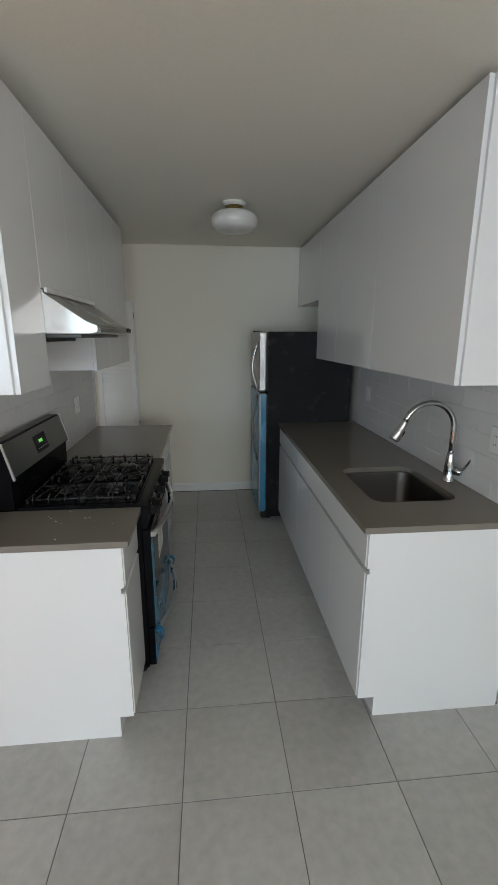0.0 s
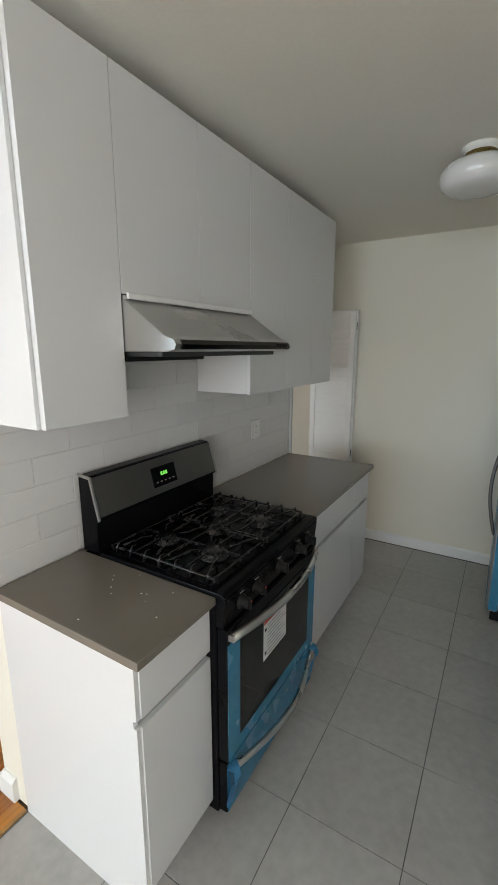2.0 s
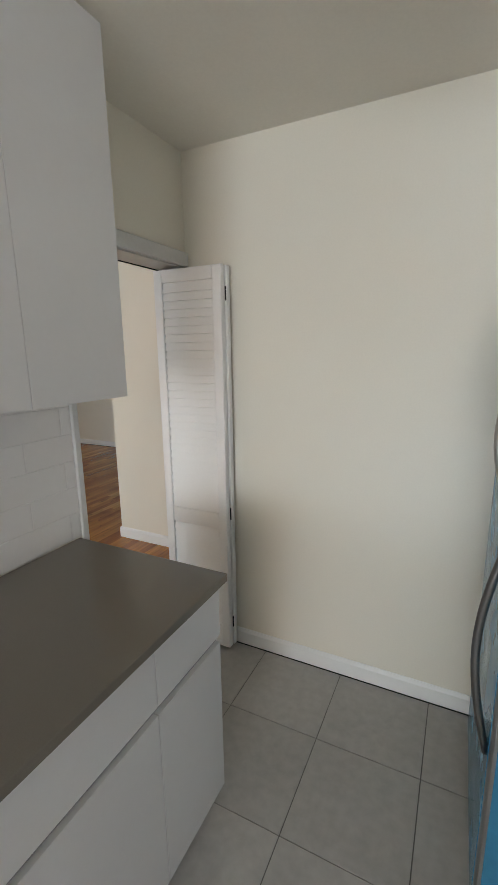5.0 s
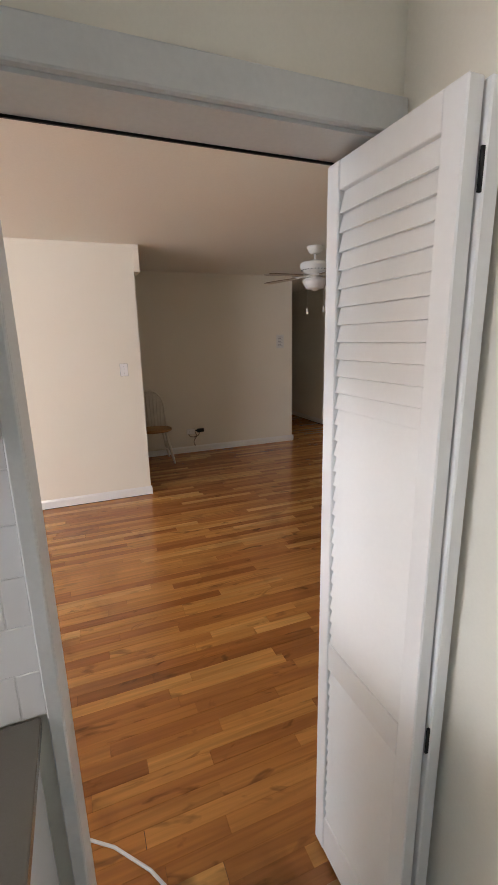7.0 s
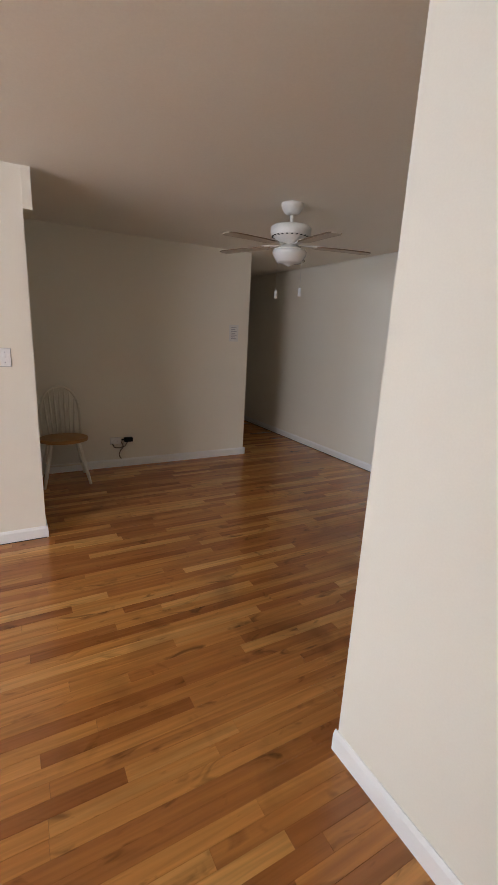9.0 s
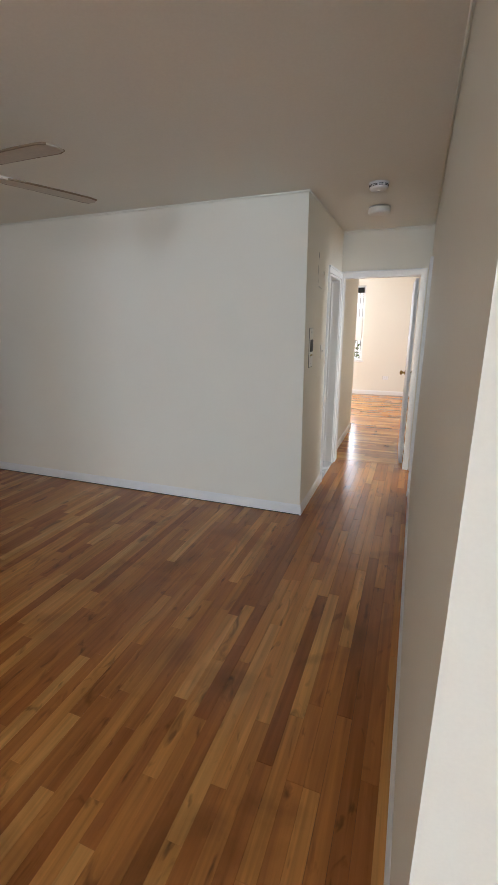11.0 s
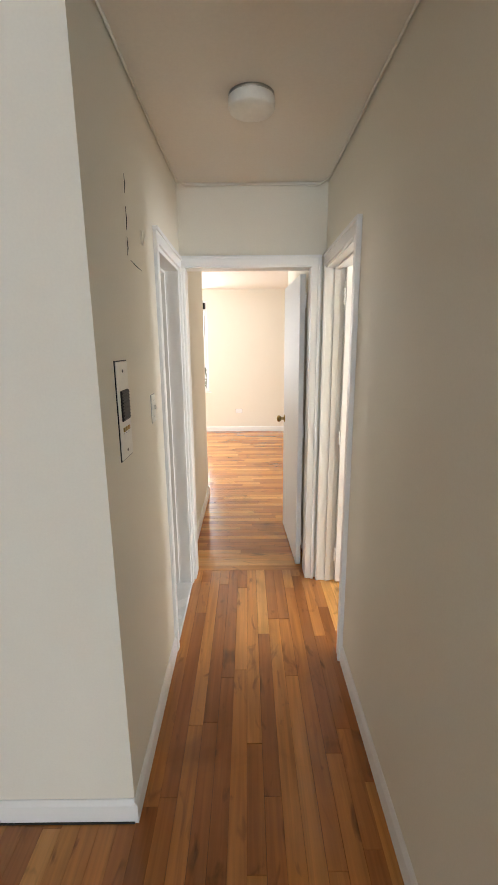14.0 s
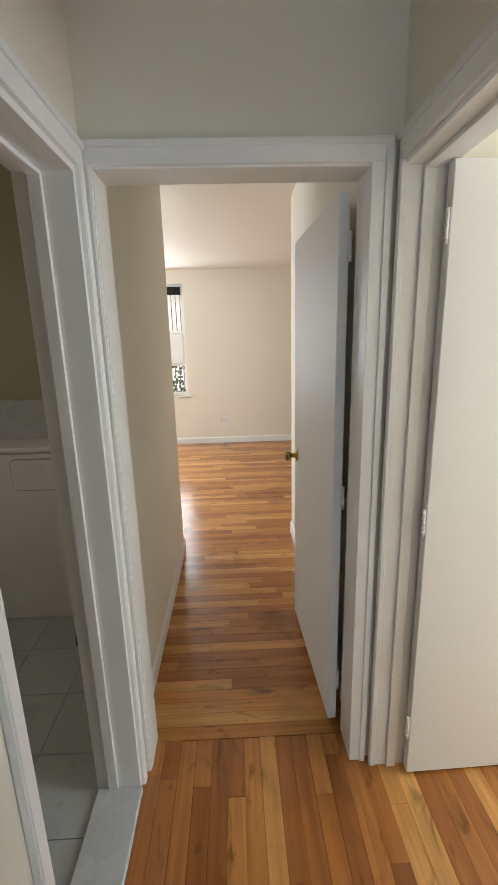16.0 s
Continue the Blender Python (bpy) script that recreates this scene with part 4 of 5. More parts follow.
    part("window", box(0.1675, 0.1705, y0 + 0.085, y1 - 0.085, 0.335, 0.735, 0.001), OVENGLASS, door, "dark oven window")
    for a, b, c, d2 in ((y0 + 0.010, y0 + 0.083, 0.28, 0.738), (y1 - 0.083, y1 - 0.010, 0.28, 0.738), (y0 + 0.083, y1 - 0.083, 0.28, 0.333)):
        part("film", box(0.1676, 0.1696, a, b, c, d2), FILM, door, "blue protective film")
    part("handle", tube(arc((0.178, y0 + 0.022, 0.765), (0.178, y1 - 0.022, 0.765), (0.05, 0, 0), 14), 0.0155, 12), STEEL, door, "bowed stainless handle")
    for y in (y0 + 0.026, y1 - 0.026):
        part("handle_post", box(0.166, 0.19, y - 0.012, y + 0.012, 0.752, 0.778, 0.003), STEEL, door)
    lab = part("paper_label", box(0.1706, 0.1716, 2.18, 2.37, 0.515, 0.69), PAPER, door, "white printed paper label")
    part("print", box(0.1717, 0.1721, 2.182, 2.368, 0.668, 0.689), REDINK, lab)
    for k in range(9):
        part("print", box(0.1717, 0.172, 2.21, 2.355 - 0.02 * (k % 3), 0.526 + 0.0155 * k, 0.531 + 0.0155 * k), GREYTONE, lab)
    for zz in (0.535, 0.635):
        part("print", box(0.1717, 0.172, 2.187, 2.201, zz, zz + 0.014), BPLAST, lab)
    # drawer
    dr = part("drawer", box(0.1285, 0.162, y0 + 0.006, y1 - 0.006, 0.055, 0.265, 0.004), BLACK, e)
    part("film", box(0.1616, 0.1636, y0 + 0.010, y1 - 0.010, 0.06, 0.262), FILM, dr, "blue protective film")
    part("handle", tube(arc((0.168, y0 + 0.03, 0.232), (0.168, y1 - 0.03, 0.232), (0.066, 0, 0), 14), 0.0125, 12), STEEL, dr, "bowed stainless handle")
    # loose blue tape at the drawer's ends
    for y, s in ((y0 + 0.012, 1), (y1 - 0.03, -1)):
        bm = bmesh.new()
        pts = [(0.1655, 0.255), (0.19, 0.248), (0.205, 0.225), (0.19, 0.205), (0.175, 0.17), (0.17, 0.12), (0.1655, 0.09)]
        for i, (x, z) in enumerate(pts):
            bm.verts.new((x, y - 0.012 + 0.01 * math.sin(i * 2.1), z))
            bm.verts.new((x + 0.002, y + 0.03 + 0.013 * math.cos(i * 1.7), z + 0.008 * math.sin(i)))
        bm.verts.ensure_lookup_table()
        for i in range(len(pts) - 1):
            bm.faces.new((bm.verts[2 * i], bm.verts[2 * i + 1], bm.verts[2 * i + 3], bm.verts[2 * i + 2]))
        g = bmesh.ops.solidify(bm, geom=list(bm.faces), thickness=0.0012)
        part("tape", bm, TAPE, dr, "crumpled bright blue tape")


stove()


def hood():
    y0, y1 = 1.922, 2.690
    e = thing("range_hood", (-0.25, 2.306, 1.66), "stainless under-cabinet range hood above the stove", "range hood")
    part("canopy", prism([(-0.505, 1.668), (-0.02, 1.668), (0.006, 1.674), (0.012, 1.69), (0.004, 1.704), (-0.03, 1.716), (-0.19, 1.826), (-0.19, 1.838), (-0.505, 1.838)], "y", y0, y1, 0.002), STEEL, e)
    part("lip", prism([(-0.012, 1.672), (0.0125, 1.676), (0.0145, 1.690), (0.006, 1.703), (-0.004, 1.7065)], "y", y0 + 0.03, y1 - 0.012), LIP, e, "dark polished front lip")
    part("filter", box(-0.47, -0.06, y0 + 0.02, y1 - 0.02, 1.652, 1.668, 0.002), FILTER, e)
    part("fan_box", box(-0.46, -0.2, y0 + 0.01, y0 + 0.42, 1.636, 1.652, 0.003), BPLAST, e)
    for k in range(4):
        part("switch", box(0.008, 0.017, y1 - 0.125 + 0.026 * k, y1 - 0.107 + 0.026 * k, 1.682, 1.698, 0.002), BPLAST, e)
    part("top_strip", box(-0.188, -0.176, y0 + 0.01, y1 - 0.01, 1.827, 1.846, 0.002), WPLAST, e, "white strip along the hood top")


hood()


# ---- refrigerator ----
def fridge():
    y0, y1 = 3.754, 4.45
    e = thing("refrigerator", (1.3, 4.1, 0), "black-sided top-freezer refrigerator, doors partly in blue film", "refrigerator")
    part("cabinet", box(0.968, 1.70, y0, y1, 0.03, 1.70, 0.006, 2), FRIDGE, e)
    part("base_grille", box(0.917, 0.969, y0 + 0.02, y1 - 0.02, 0.012, 0.075, 0.004), BPLAST, e)
    for y in (y0 + 0.06, y1 - 0.06):
        for x in (0.99, 1.64):
            part("foot", lathe([(0, 0), (0.022, 0), (0.02, 0.031), (0, 0.031)], x, y, 12), BPLAST, e)
    for nm, z0, z1 in (("freezer_door", 1.193, 1.700), ("fridge_door", 0.078, 1.183)):
        d = part(nm, box(0.886, 0.956, y0 + 0.001, y1 - 0.001, z0, z1, 0.016, 3), DOORSTEEL, e)
        part("gasket", box(0.956, 0.968, y0 + 0.012, y1 - 0.012, z0 + 0.01, z1 - 0.01), BPLAST, d)
        hy = y0 + 0.055
        hz = (z0 + 0.012, z1 - 0.09) if nm == "freezer_door" else (z1 - 0.62, z1 - 0.02)
        part("handle", tube(arc((0.883, hy, hz[0]), (0.883, hy, hz[1]), (-0.047, 0, 0), 14), 0.0105, 12), STEEL if nm == "freezer_door" else DARKSTEEL, d, "bowed door handle")
        if nm == "fridge_door":
            part("film", box(0.902, 0.952, y0 - 0.0012, y0 + 0.0006, z0 + 0.012, z1 - 0.008), FILM, d, "blue protective film")
            part("film", box(0.8842, 0.8858, y0 + 0.018, y1 - 0.018, z0 + 0.012, z1 - 0.012), FILM, d, "blue protective film")
    part("hinge_cap", box(0.904, 0.99, y1 - 0.07, y1 - 0.02, 1.7005, 1.715, 0.003), BPLAST, e)


fridge()


# ---- kitchen ceiling lamp ----
def kitchen_lamp():
    x, y = 0.646, 3.19
    e = thing("ceiling_lamp", (x, y, 2.26), "opal glass schoolhouse ceiling lamp, unlit", "lamp")
    part("canopy", lathe([(0, H - 0.001), (0.078, H - 0.001), (0.078, H - 0.012), (0.066, H - 0.02), (0.064, H - 0.026), (0, H - 0.026)], x, y, 32), FANW, e)
    part("fitter", lathe([(0, H - 0.026), (0.062, H - 0.026), (0.060, H - 0.044), (0.066, H - 0.048), (0.066, H - 0.056), (0, H - 0.056)], x, y, 32), GOLD, e, "worn brass fitter ring")
    z = H - 0.054
    part("shade", lathe([(0.066, z), (0.08, z - 0.004), (0.124, z - 0.011), (0.148, z - 0.028), (0.157, z - 0.052), (0.155, z - 0.076), (0.144, z - 0.099), (0.120, z - 0.115), (0.08, z - 0.123), (0, z - 0.126)], x, y, 40), OPAL, e)


kitchen_lamp()


# ---- wall plates ----
def plate(name, axis, face, out, a, z, w, h, kind, label, category, mat=WPLAST):
    """A switch or outlet cover lying on a wall."""
    e = thing(name, (face, a, z) if axis == "x" else (a, face, z), label, category)

    def bit(nm, p0, p1, q0, q1, d0, d1, m, bevel=0.0015, parent=None):
        lo, hi = sorted((face + out * d0, face + out * d1))
        if axis == "x":
            bm = box(lo, hi, p0, p1, q0, q1, bevel)
        else:
            bm = box(p0, p1, lo, hi, q0, q1, bevel)
        return part(nm, bm, m, parent or e)

    # grey rim that draws the shadow line round the cover
    bit("edge_shade", a - w / 2 - 0.0025, a + w / 2 + 0.0025, z - h / 2 - 0.0025, z + h / 2 + 0.0025, 0.0001, 0.002, GREYTONE, 0)
    bit("cover", a - w / 2, a + w / 2, z - h / 2, z + h / 2, 0.0002, 0.006, mat, 0.002)
    if kind == "outlet":
        for k in (-1, 1):
            o = bit("socket", a - 0.016, a + 0.016, z + k * 0.02 - 0.013, z + k * 0.02 + 0.013, 0.0055, 0.0075, mat)
            for s in (-0.006, 0.006):
                bit("slot", a + s - 0.001, a + s + 0.001, z + k * 0.02 - 0.004, z + k * 0.02 + 0.005, 0.007, 0.0079, BPLAST, 0, o)
    elif kind == "flat_outlet":
        for k in (-1, 1):
            o = bit("socket", a + k * 0.02 - 0.013, a + k * 0.02 + 0.013, z - 0.016, z + 0.016, 0.0055, 0.0075, mat)
            for s in (-0.006, 0.006):
                bit("slot", a + k * 0.02 - 0.005, a + k * 0.02 + 0.004, z + s - 0.001, z + s + 0.001, 0.007, 0.0079, BPLAST, 0, o)
    else:
        bit("toggle", a - 0.005, a + 0.005, z - 0.004, z + 0.016, 0.0055, 0.017, mat)
        for k in (-1, 1):
            bit("screw", a - 0.003, a + 0.003, z + k * 0.034 - 0.003, z + k * 0.034 + 0.003, 0.0055, 0.0068, GREYTONE, 0.001)
    return e


plate("wall_outlet", "x", KL, 1, 3.285, 1.172, 0.105, 0.12, "outlet", "white outlet plate on the tiled splashback", "outlet")
plate("wall_outlet", "x", KR, -1, 3.46, 1.205, 0.075, 0.12, "outlet", "white outlet plate on the tiled splashback", "outlet")
plate("wall_outlet", "x", KR, -1, 1.86, 1.2, 0.075, 0.12, "outlet", "white outlet plate near the sink", "outlet")
plate("light_switch", "x", WN, 1, 4.372, 1.343, 0.072, 0.118, "switch", "white light switch on the living room wall", "switch")
plate("wall_outlet", "x", WN, 1, 2.965, 0.32, 0.118, 0.072, "flat_outlet", "white sideways outlet low on the wall", "outlet")
plate("light_switch", "x", HL, 1, 8.832, 1.348, 0.066, 0.115, "switch", "ivory light switch in the hallway", "switch", IVORY)
plate("wall_outlet", "y", 15.0, -1, -2.50, 0.385, 0.118, 0.072, "flat_outlet", "white outlet on the bedroom wall", "outlet")
plate("wall_outlet", "x", WC, 1, 5.40, 0.31, 0.118, 0.075, "flat_outlet", "white outlet plate low on the alcove wall", "outlet")


def adapter():
    e = thing("power_adapter", (WC + 0.02, 5.54, 0.32), "black plug adapter with a thin cord at the outlet", "adapter")
    part("body", box(WC + 0.0005, WC + 0.045, 5.49, 5.59, 0.296, 0.348, 0.008, 2), BPLAST, e)
    part("prong", box(WC + 0.01, WC + 0.03, 5.462, 5.49, 0.315, 0.33, 0.002), BPLAST, e)
    part("cord", tube([(WC + 0.02, 5.46, 0.30), (WC + 0.03, 5.48, 0.24), (WC + 0.02, 5.45, 0.2), (WC + 0.03, 5.43, 0.16), (WC + 0.02, 5.44, 0.12), (WC + 0.022, 5.455, 0.1)], 0.006, 6), CORD, e, "brown cord")
    part("cord", tube([(WC + 0.02, 5.36, 0.28), (WC + 0.03, 5.38, 0.24), (WC + 0.025, 5.44, 0.23), (WC + 0.03, 5.50, 0.25), (WC + 0.02, 5.53, 0.295)], 0.006, 6), CORD, e, "brown cord")


adapter()


def paper_notice():
    e = thing("paper_notice", (WC + 0.002, 6.86, 1.57), "pale printed paper notice taped to the wall", "notice")
    part("sheet", box(WC + 0.0006, WC + 0.0016, 6.80, 6.925, 1.47, 1.67), PAPER, e)
    for k in range(7):
        part("print", box(WC + 0.0017, WC + 0.0021, 6.825, 6.90 - 0.018 * (k % 2), 1.50 + 0.022 * k, 1.508 + 0.022 * k), GREYTONE, e)


paper_notice()


# ---- ceiling fan ----
def ceiling_fan():
    x, y = -3.80, 6.31
    e = thing("ceiling_fan", (x, y, 2.06), "white five-blade ceiling fan with a bowl light, at rest", "ceiling fan")
    part("canopy", lathe([(0, H - 0.0005), (0.082, H - 0.0005), (0.084, H - 0.014), (0.079, H - 0.03), (0.060, H - 0.062), (0.035, H - 0.075), (0, H - 0.075)], x, y, 28), FANW, e)
    part("downrod", tube([(x, y, H - 0.07), (x, y, 2.36)], 0.013, 12), FANW, e)
    motor = part("motor", lathe([(0, 2.385), (0.03, 2.385), (0.06, 2.372), (0.135, 2.362), (0.150, 2.35), (0.152, 2.315), (0.145, 2.30), (0.146, 2.292), (0.12, 2.282), (0.11, 2.262), (0.07, 2.255), (0.07, 2.235), (0, 2.235)], x, y, 36), FANW, e)
    for k in range(24):
        a = 2 * math.pi * k / 24
        c, s = math.cos(a), math.sin(a)
        bm = box(0.128, 0.142, -0.006, 0.006, 2.284, 2.290)
        bmesh.ops.transform(bm, matrix=Matrix.Translation((x, y, 0)) @ Matrix.Rotation(a, 4, "Z"), verts=bm.verts)
        part("vent", bm, BPLAST, motor)
    for k in range(5):
        turn = Matrix.Translation((x, y, 2.225)) @ Matrix.Rotation(radians(-6 + 72 * k), 4, "Z") @ Matrix.Rotation(radians(1), 4, "X")
        outline = [(0.175, -0.045), (0.21, -0.056), (0.42, -0.064), (0.58, -0.066), (0.612, -0.05), (0.622, 0), (0.612, 0.05), (0.58, 0.066), (0.42, 0.064), (0.21, 0.056), (0.175, 0.045)]
        bm = prism(outline, "z", -0.003, 0.003)
        for v in bm.verts:
            v.co.y *= 0.76
            v.co.z -= 0.05 * max(0, v.co.x - 0.2) ** 1.5
        bmesh.ops.transform(bm, matrix=turn, verts=bm.verts)
        blade = part("blade", bm, BLADE, e, "dusty beige fan blade")
        for sy in (-1, 1):
            rim = tube([(px, sy * py * 0.76, -0.05 * max(0, px - 0.2) ** 1.5) for px, py in ((0.2, 0.055), (0.3, 0.06), (0.42, 0.0645), (0.5, 0.066), (0.58, 0.0665), (0.612, 0.051))], 0.0042, 6)
            bmesh.ops.transform(rim, matrix=turn, verts=rim.verts)
            part("edge", rim, CORD, blade, "dark dusty blade edge")
        arm = prism([(0.06, -0.018), (0.13, -0.014), (0.17, -0.035), (0.225, -0.035), (0.24, 0), (0.225, 0.035), (0.17, 0.035), (0.13, 0.014), (0.06, 0.018)], "z", 0.0032, 0.011, 0.002)
        bmesh.ops.transform(arm, matrix=turn, verts=arm.verts)
        part("blade_iron", arm, FANW, blade)
    lk = part("light_fitter", lathe([(0, 2.236), (0.055, 2.236), (0.075, 2.222), (0.095, 2.208), (0.118, 2.202), (0.12, 2.192), (0, 2.192)], x, y, 32), FANW, e)
    part("bowl", lathe([(0.118, 2.196), (0.128, 2.186), (0.127, 2.168), (0.118, 2.150), (0.096, 2.116), (0.088, 2.108), (0.045, 2.102), (0.026, 2.092), (0.012, 2.084), (0, 2.083)], x, y, 36), OPAL, lk)
    for dx, dy in ((-0.26, 0.06), (0.08, 0.06)):
        ch = part("pull_chain", tube([(x + dx * 0.55, y + dy, 2.235), (x + dx, y + dy, 2.15), (x + dx, y + dy, 1.93)], 0.0012, 5), STEEL, e)
        part("pull", tube([(x + dx, y + dy, 1.93), (x + dx, y + dy, 1.87)], [0.010, 0.011], 8), TRIM, ch, "ivory pull")


ceiling_fan()


# ---- windsor chair ----
def windsor_chair():
    cx, cy, sz = -5.47, 4.825, 0.466
    e = thing("windsor_chair", (cx, cy, 0), "cream-painted spindle-back chair with an oak seat", "chair")
    outline = []
    for k in range(28):
        a = 2 * math.pi * k / 28
        r = 1 - 0.06 * math.cos(2 * a)
        outline.append((cx + 0.205 * r * math.cos(a), cy + 0.222 * (r + 0.03 * math.cos(a)) * math.sin(a)))
    part("seat", prism(outline, "z", sz - 0.035, sz, 0.010), OAK, e, "oak seat")
    feet = {}
    for sx in (-1, 1):
        for sy in (-1, 1):
            top = Vector((cx + sx * 0.12, cy + sy * 0.125, sz - 0.03))
            bot = Vector((cx + sx * 0.195, cy + sy * 0.215, 0))
            ps = [bot.lerp(top, t) for t in (0, 0.1, 0.35, 0.5, 0.55, 0.8, 1)]
            part("leg", tube(ps, [0.012, 0.014, 0.02, 0.021, 0.017, 0.018, 0.013], 10), CHAIRW, e)
            feet[sx, sy] = bot.lerp(top, 0.38)
    for sy in (-1, 1):
        part("stretcher", tube([feet[-1, sy], (feet[-1, sy] + feet[1, sy]) / 2, feet[1, sy]], [0.008, 0.013, 0.008], 8), CHAIRW, e)
    a, b = (feet[-1, -1] + feet[1, -1]) / 2, (feet[-1, 1] + feet[1, 1]) / 2
    part("stretcher", tube([a, (a + b) / 2, b], [0.008, 0.013, 0.008], 8), CHAIRW, e)
    # bow and spindles lean back
    hoop = []
    n = 24
    for k in range(n + 1):
        t = math.pi * k / n
        yy = 0.185 * math.cos(t) * (1 + 0.08 * math.sin(t))
        zz = 0.16 + 0.33 * math.sin(t) ** 0.8 if 0 < k < n else 0.0
        hoop.append(Vector((cx - 0.165 - 0.16 * zz, cy + yy, sz - 0.01 + zz)))
    part("bow", tube(hoop, 0.0115, 10), CHAIRW, e)
    for k in range(7):
        u = -0.78 + 0.26 * k
        yb, yt = u * 0.155, u * 0.19
        zt = 0.16 + 0.33 * max(0.0, 1 - u * u * 0.92) ** 0.42
        zt = min(zt, 0.485)
        p, q = Vector((cx - 0.165, cy + yb, sz - 0.01)), Vector((cx - 0.165 - 0.16 * zt, cy + yt, sz - 0.01 + zt))
        part("spindle", tube([p.lerp(q, s) for s in (0, 0.3, 0.55, 0.8, 1)], [0.006, 0.009, 0.0115, 0.008, 0.005], 8), CHAIRW, e)


windsor_chair()


# white cable lying on the floor of the doorway
c = tagged(new("floor_cable", mesh_of("floor_cable", tube([(-1.02, 3.66, 0.006), (-0.95, 3.76, 0.006), (-0.87, 3.87, 0.006), (-0.76, 3.97, 0.006), (-0.66, 4.03, 0.006), (-0.56, 4.06, 0.006), (-0.49, 4.06, 0.008), (-0.40, 4.06, 0.006), (-0.30, 4.02, 0.006)], 0.0055, 8), WPLAST)),
           "white cable lying on the floor across the doorway", "cable")


# ---- hallway fittings ----
def intercom():
    y, z = 8.401, 1.405
    e = thing("intercom", (HL, y, z), "cream wall intercom panel with a black speaker grille", "intercom")
    part("plate", box(HL + 0.0026, HL + 0.0065, y - 0.061, y + 0.061, z - 0.155, z + 0.155, 0.002), IVORY, e)
    # black rim: shade round the plate put in as a sheet
    part("edge_shade", box(HL + 0.0001, HL + 0.0025, y - 0.064, y + 0.064, z - 0.158, z + 0.158), BPLAST, e, "black sheet standing for the shade behind the plate")
    spk = part("speaker", box(HL + 0.0055, HL + 0.012, y - 0.042, y + 0.042, z - 0.032, z + 0.066, 0.003), BPLAST, e)
    for k in range(9):
        part("slat", box(HL + 0.0115, HL + 0.0145, y - 0.037, y + 0.037, z - 0.026 + 0.010 * k, z - 0.0205 + 0.010 * k, 0.001), BPLAST, spk)
    for k in range(3):
        part("button", box(HL + 0.0055, HL + 0.011, y - 0.035 + 0.026 * k, y - 0.019 + 0.026 * k, z - 0.066, z - 0.052, 0.002), GOLD, e, "small brass-coloured button")
        part("print", box(HL + 0.0061, HL + 0.0065, y - 0.035 + 0.026 * k, y - 0.021 + 0.026 * k, z - 0.074, z - 0.071), GREYTONE, e)
    for dz in (-0.13, 0.125):
        part("screw", tube([(HL + 0.005, y, z + dz), (HL + 0.0075, y, z + dz)], 0.005, 10), BPLAST, e)


intercom()


def smoke_alarm():
    x, y = -2.261, 8.225
    e = thing("smoke_alarm", (x, y, H - 0.045), "round white smoke alarm with dark slots on the ceiling", "smoke alarm")
    part("base", lathe([(0, H - 0.0005), (0.067, H - 0.0005), (0.067, H - 0.008), (0, H - 0.008)], x, y, 32), WPLAST, e)
    part("body", lathe([(0, H - 0.008), (0.060, H - 0.008), (0.0625, H - 0.030), (0.056, H - 0.042), (0.045, H - 0.047), (0, H - 0.047)], x, y, 32), WPLAST, e)
    for k in range(10):
        bm = box(0.056, 0.0635, -0.014, 0.014, H - 0.019, H - 0.0155)
        bx(bm, 0.056, 0.0637, -0.014, 0.014, H - 0.027, H - 0.0235)
        bmesh.ops.transform(bm, matrix=Matrix.Translation((x, y, 0)) @ Matrix.Rotation(2 * math.pi * k / 10, 4, "Z"), verts=bm.verts)
        part("slot", bm, BPLAST, e)
    part("test_button", lathe([(0, H - 0.047), (0.012, H - 0.047), (0.012, H - 0.0495), (0, H - 0.0495)], x, y, 14), WPLAST, e)


smoke_alarm()


def hall_light():
    x, y = -2.309, 8.88
    e = thing("ceiling_light", (x, y, 2.44), "small flush white dome ceiling light, unlit", "lamp")
    part("base", lathe([(0, H - 0.0005), (0.086, H - 0.0005), (0.086, H - 0.012), (0, H - 0.012)], x, y, 32), STEEL, e)
    part("diffuser", lathe([(0.087, H - 0.012), (0.088, H - 0.044), (0.083, H - 0.052), (0.06, H - 0.056), (0, H - 0.057)], x, y, 32), IVORY, e)


hall_light()


# old crack lines and a hook on the hallway wall
cr = thing("wall_crack", (HL, 8.6, 2.0), "dark cracks in painted plaster above the switch", "crack")
for pts in ([(8.603, 2.16), (8.606, 2.13), (8.600, 2.10)], [(8.598, 2.06), (8.600, 2.02), (8.592, 1.985)], [(8.593, 1.965), (8.594, 1.93), (8.585, 1.905)], [(8.62, 1.897), (8.70, 1.889), (8.78, 1.886)]):
    part("crack", tube([(HL + 0.0004, y, z) for y, z in pts], [0.0007, 0.0022, 0.0006], 5), BPLAST, cr)
hk = thing("wall_hook", (HL, 8.808, 2.01), "small painted metal bracket on the wall", "hook")
part("plate", box(HL + 0.0002, HL + 0.004, 8.79, 8.826, 1.985, 2.035, 0.001), PAINT, hk)
part("loop", tube([(HL + 0.003, 8.796, 1.99), (HL + 0.010, 8.796, 2.028), (HL + 0.011, 8.808, 2.033), (HL + 0.010, 8.82, 2.022), (HL + 0.003, 8.82, 1.992)], 0.003, 6), PAINT, hk)

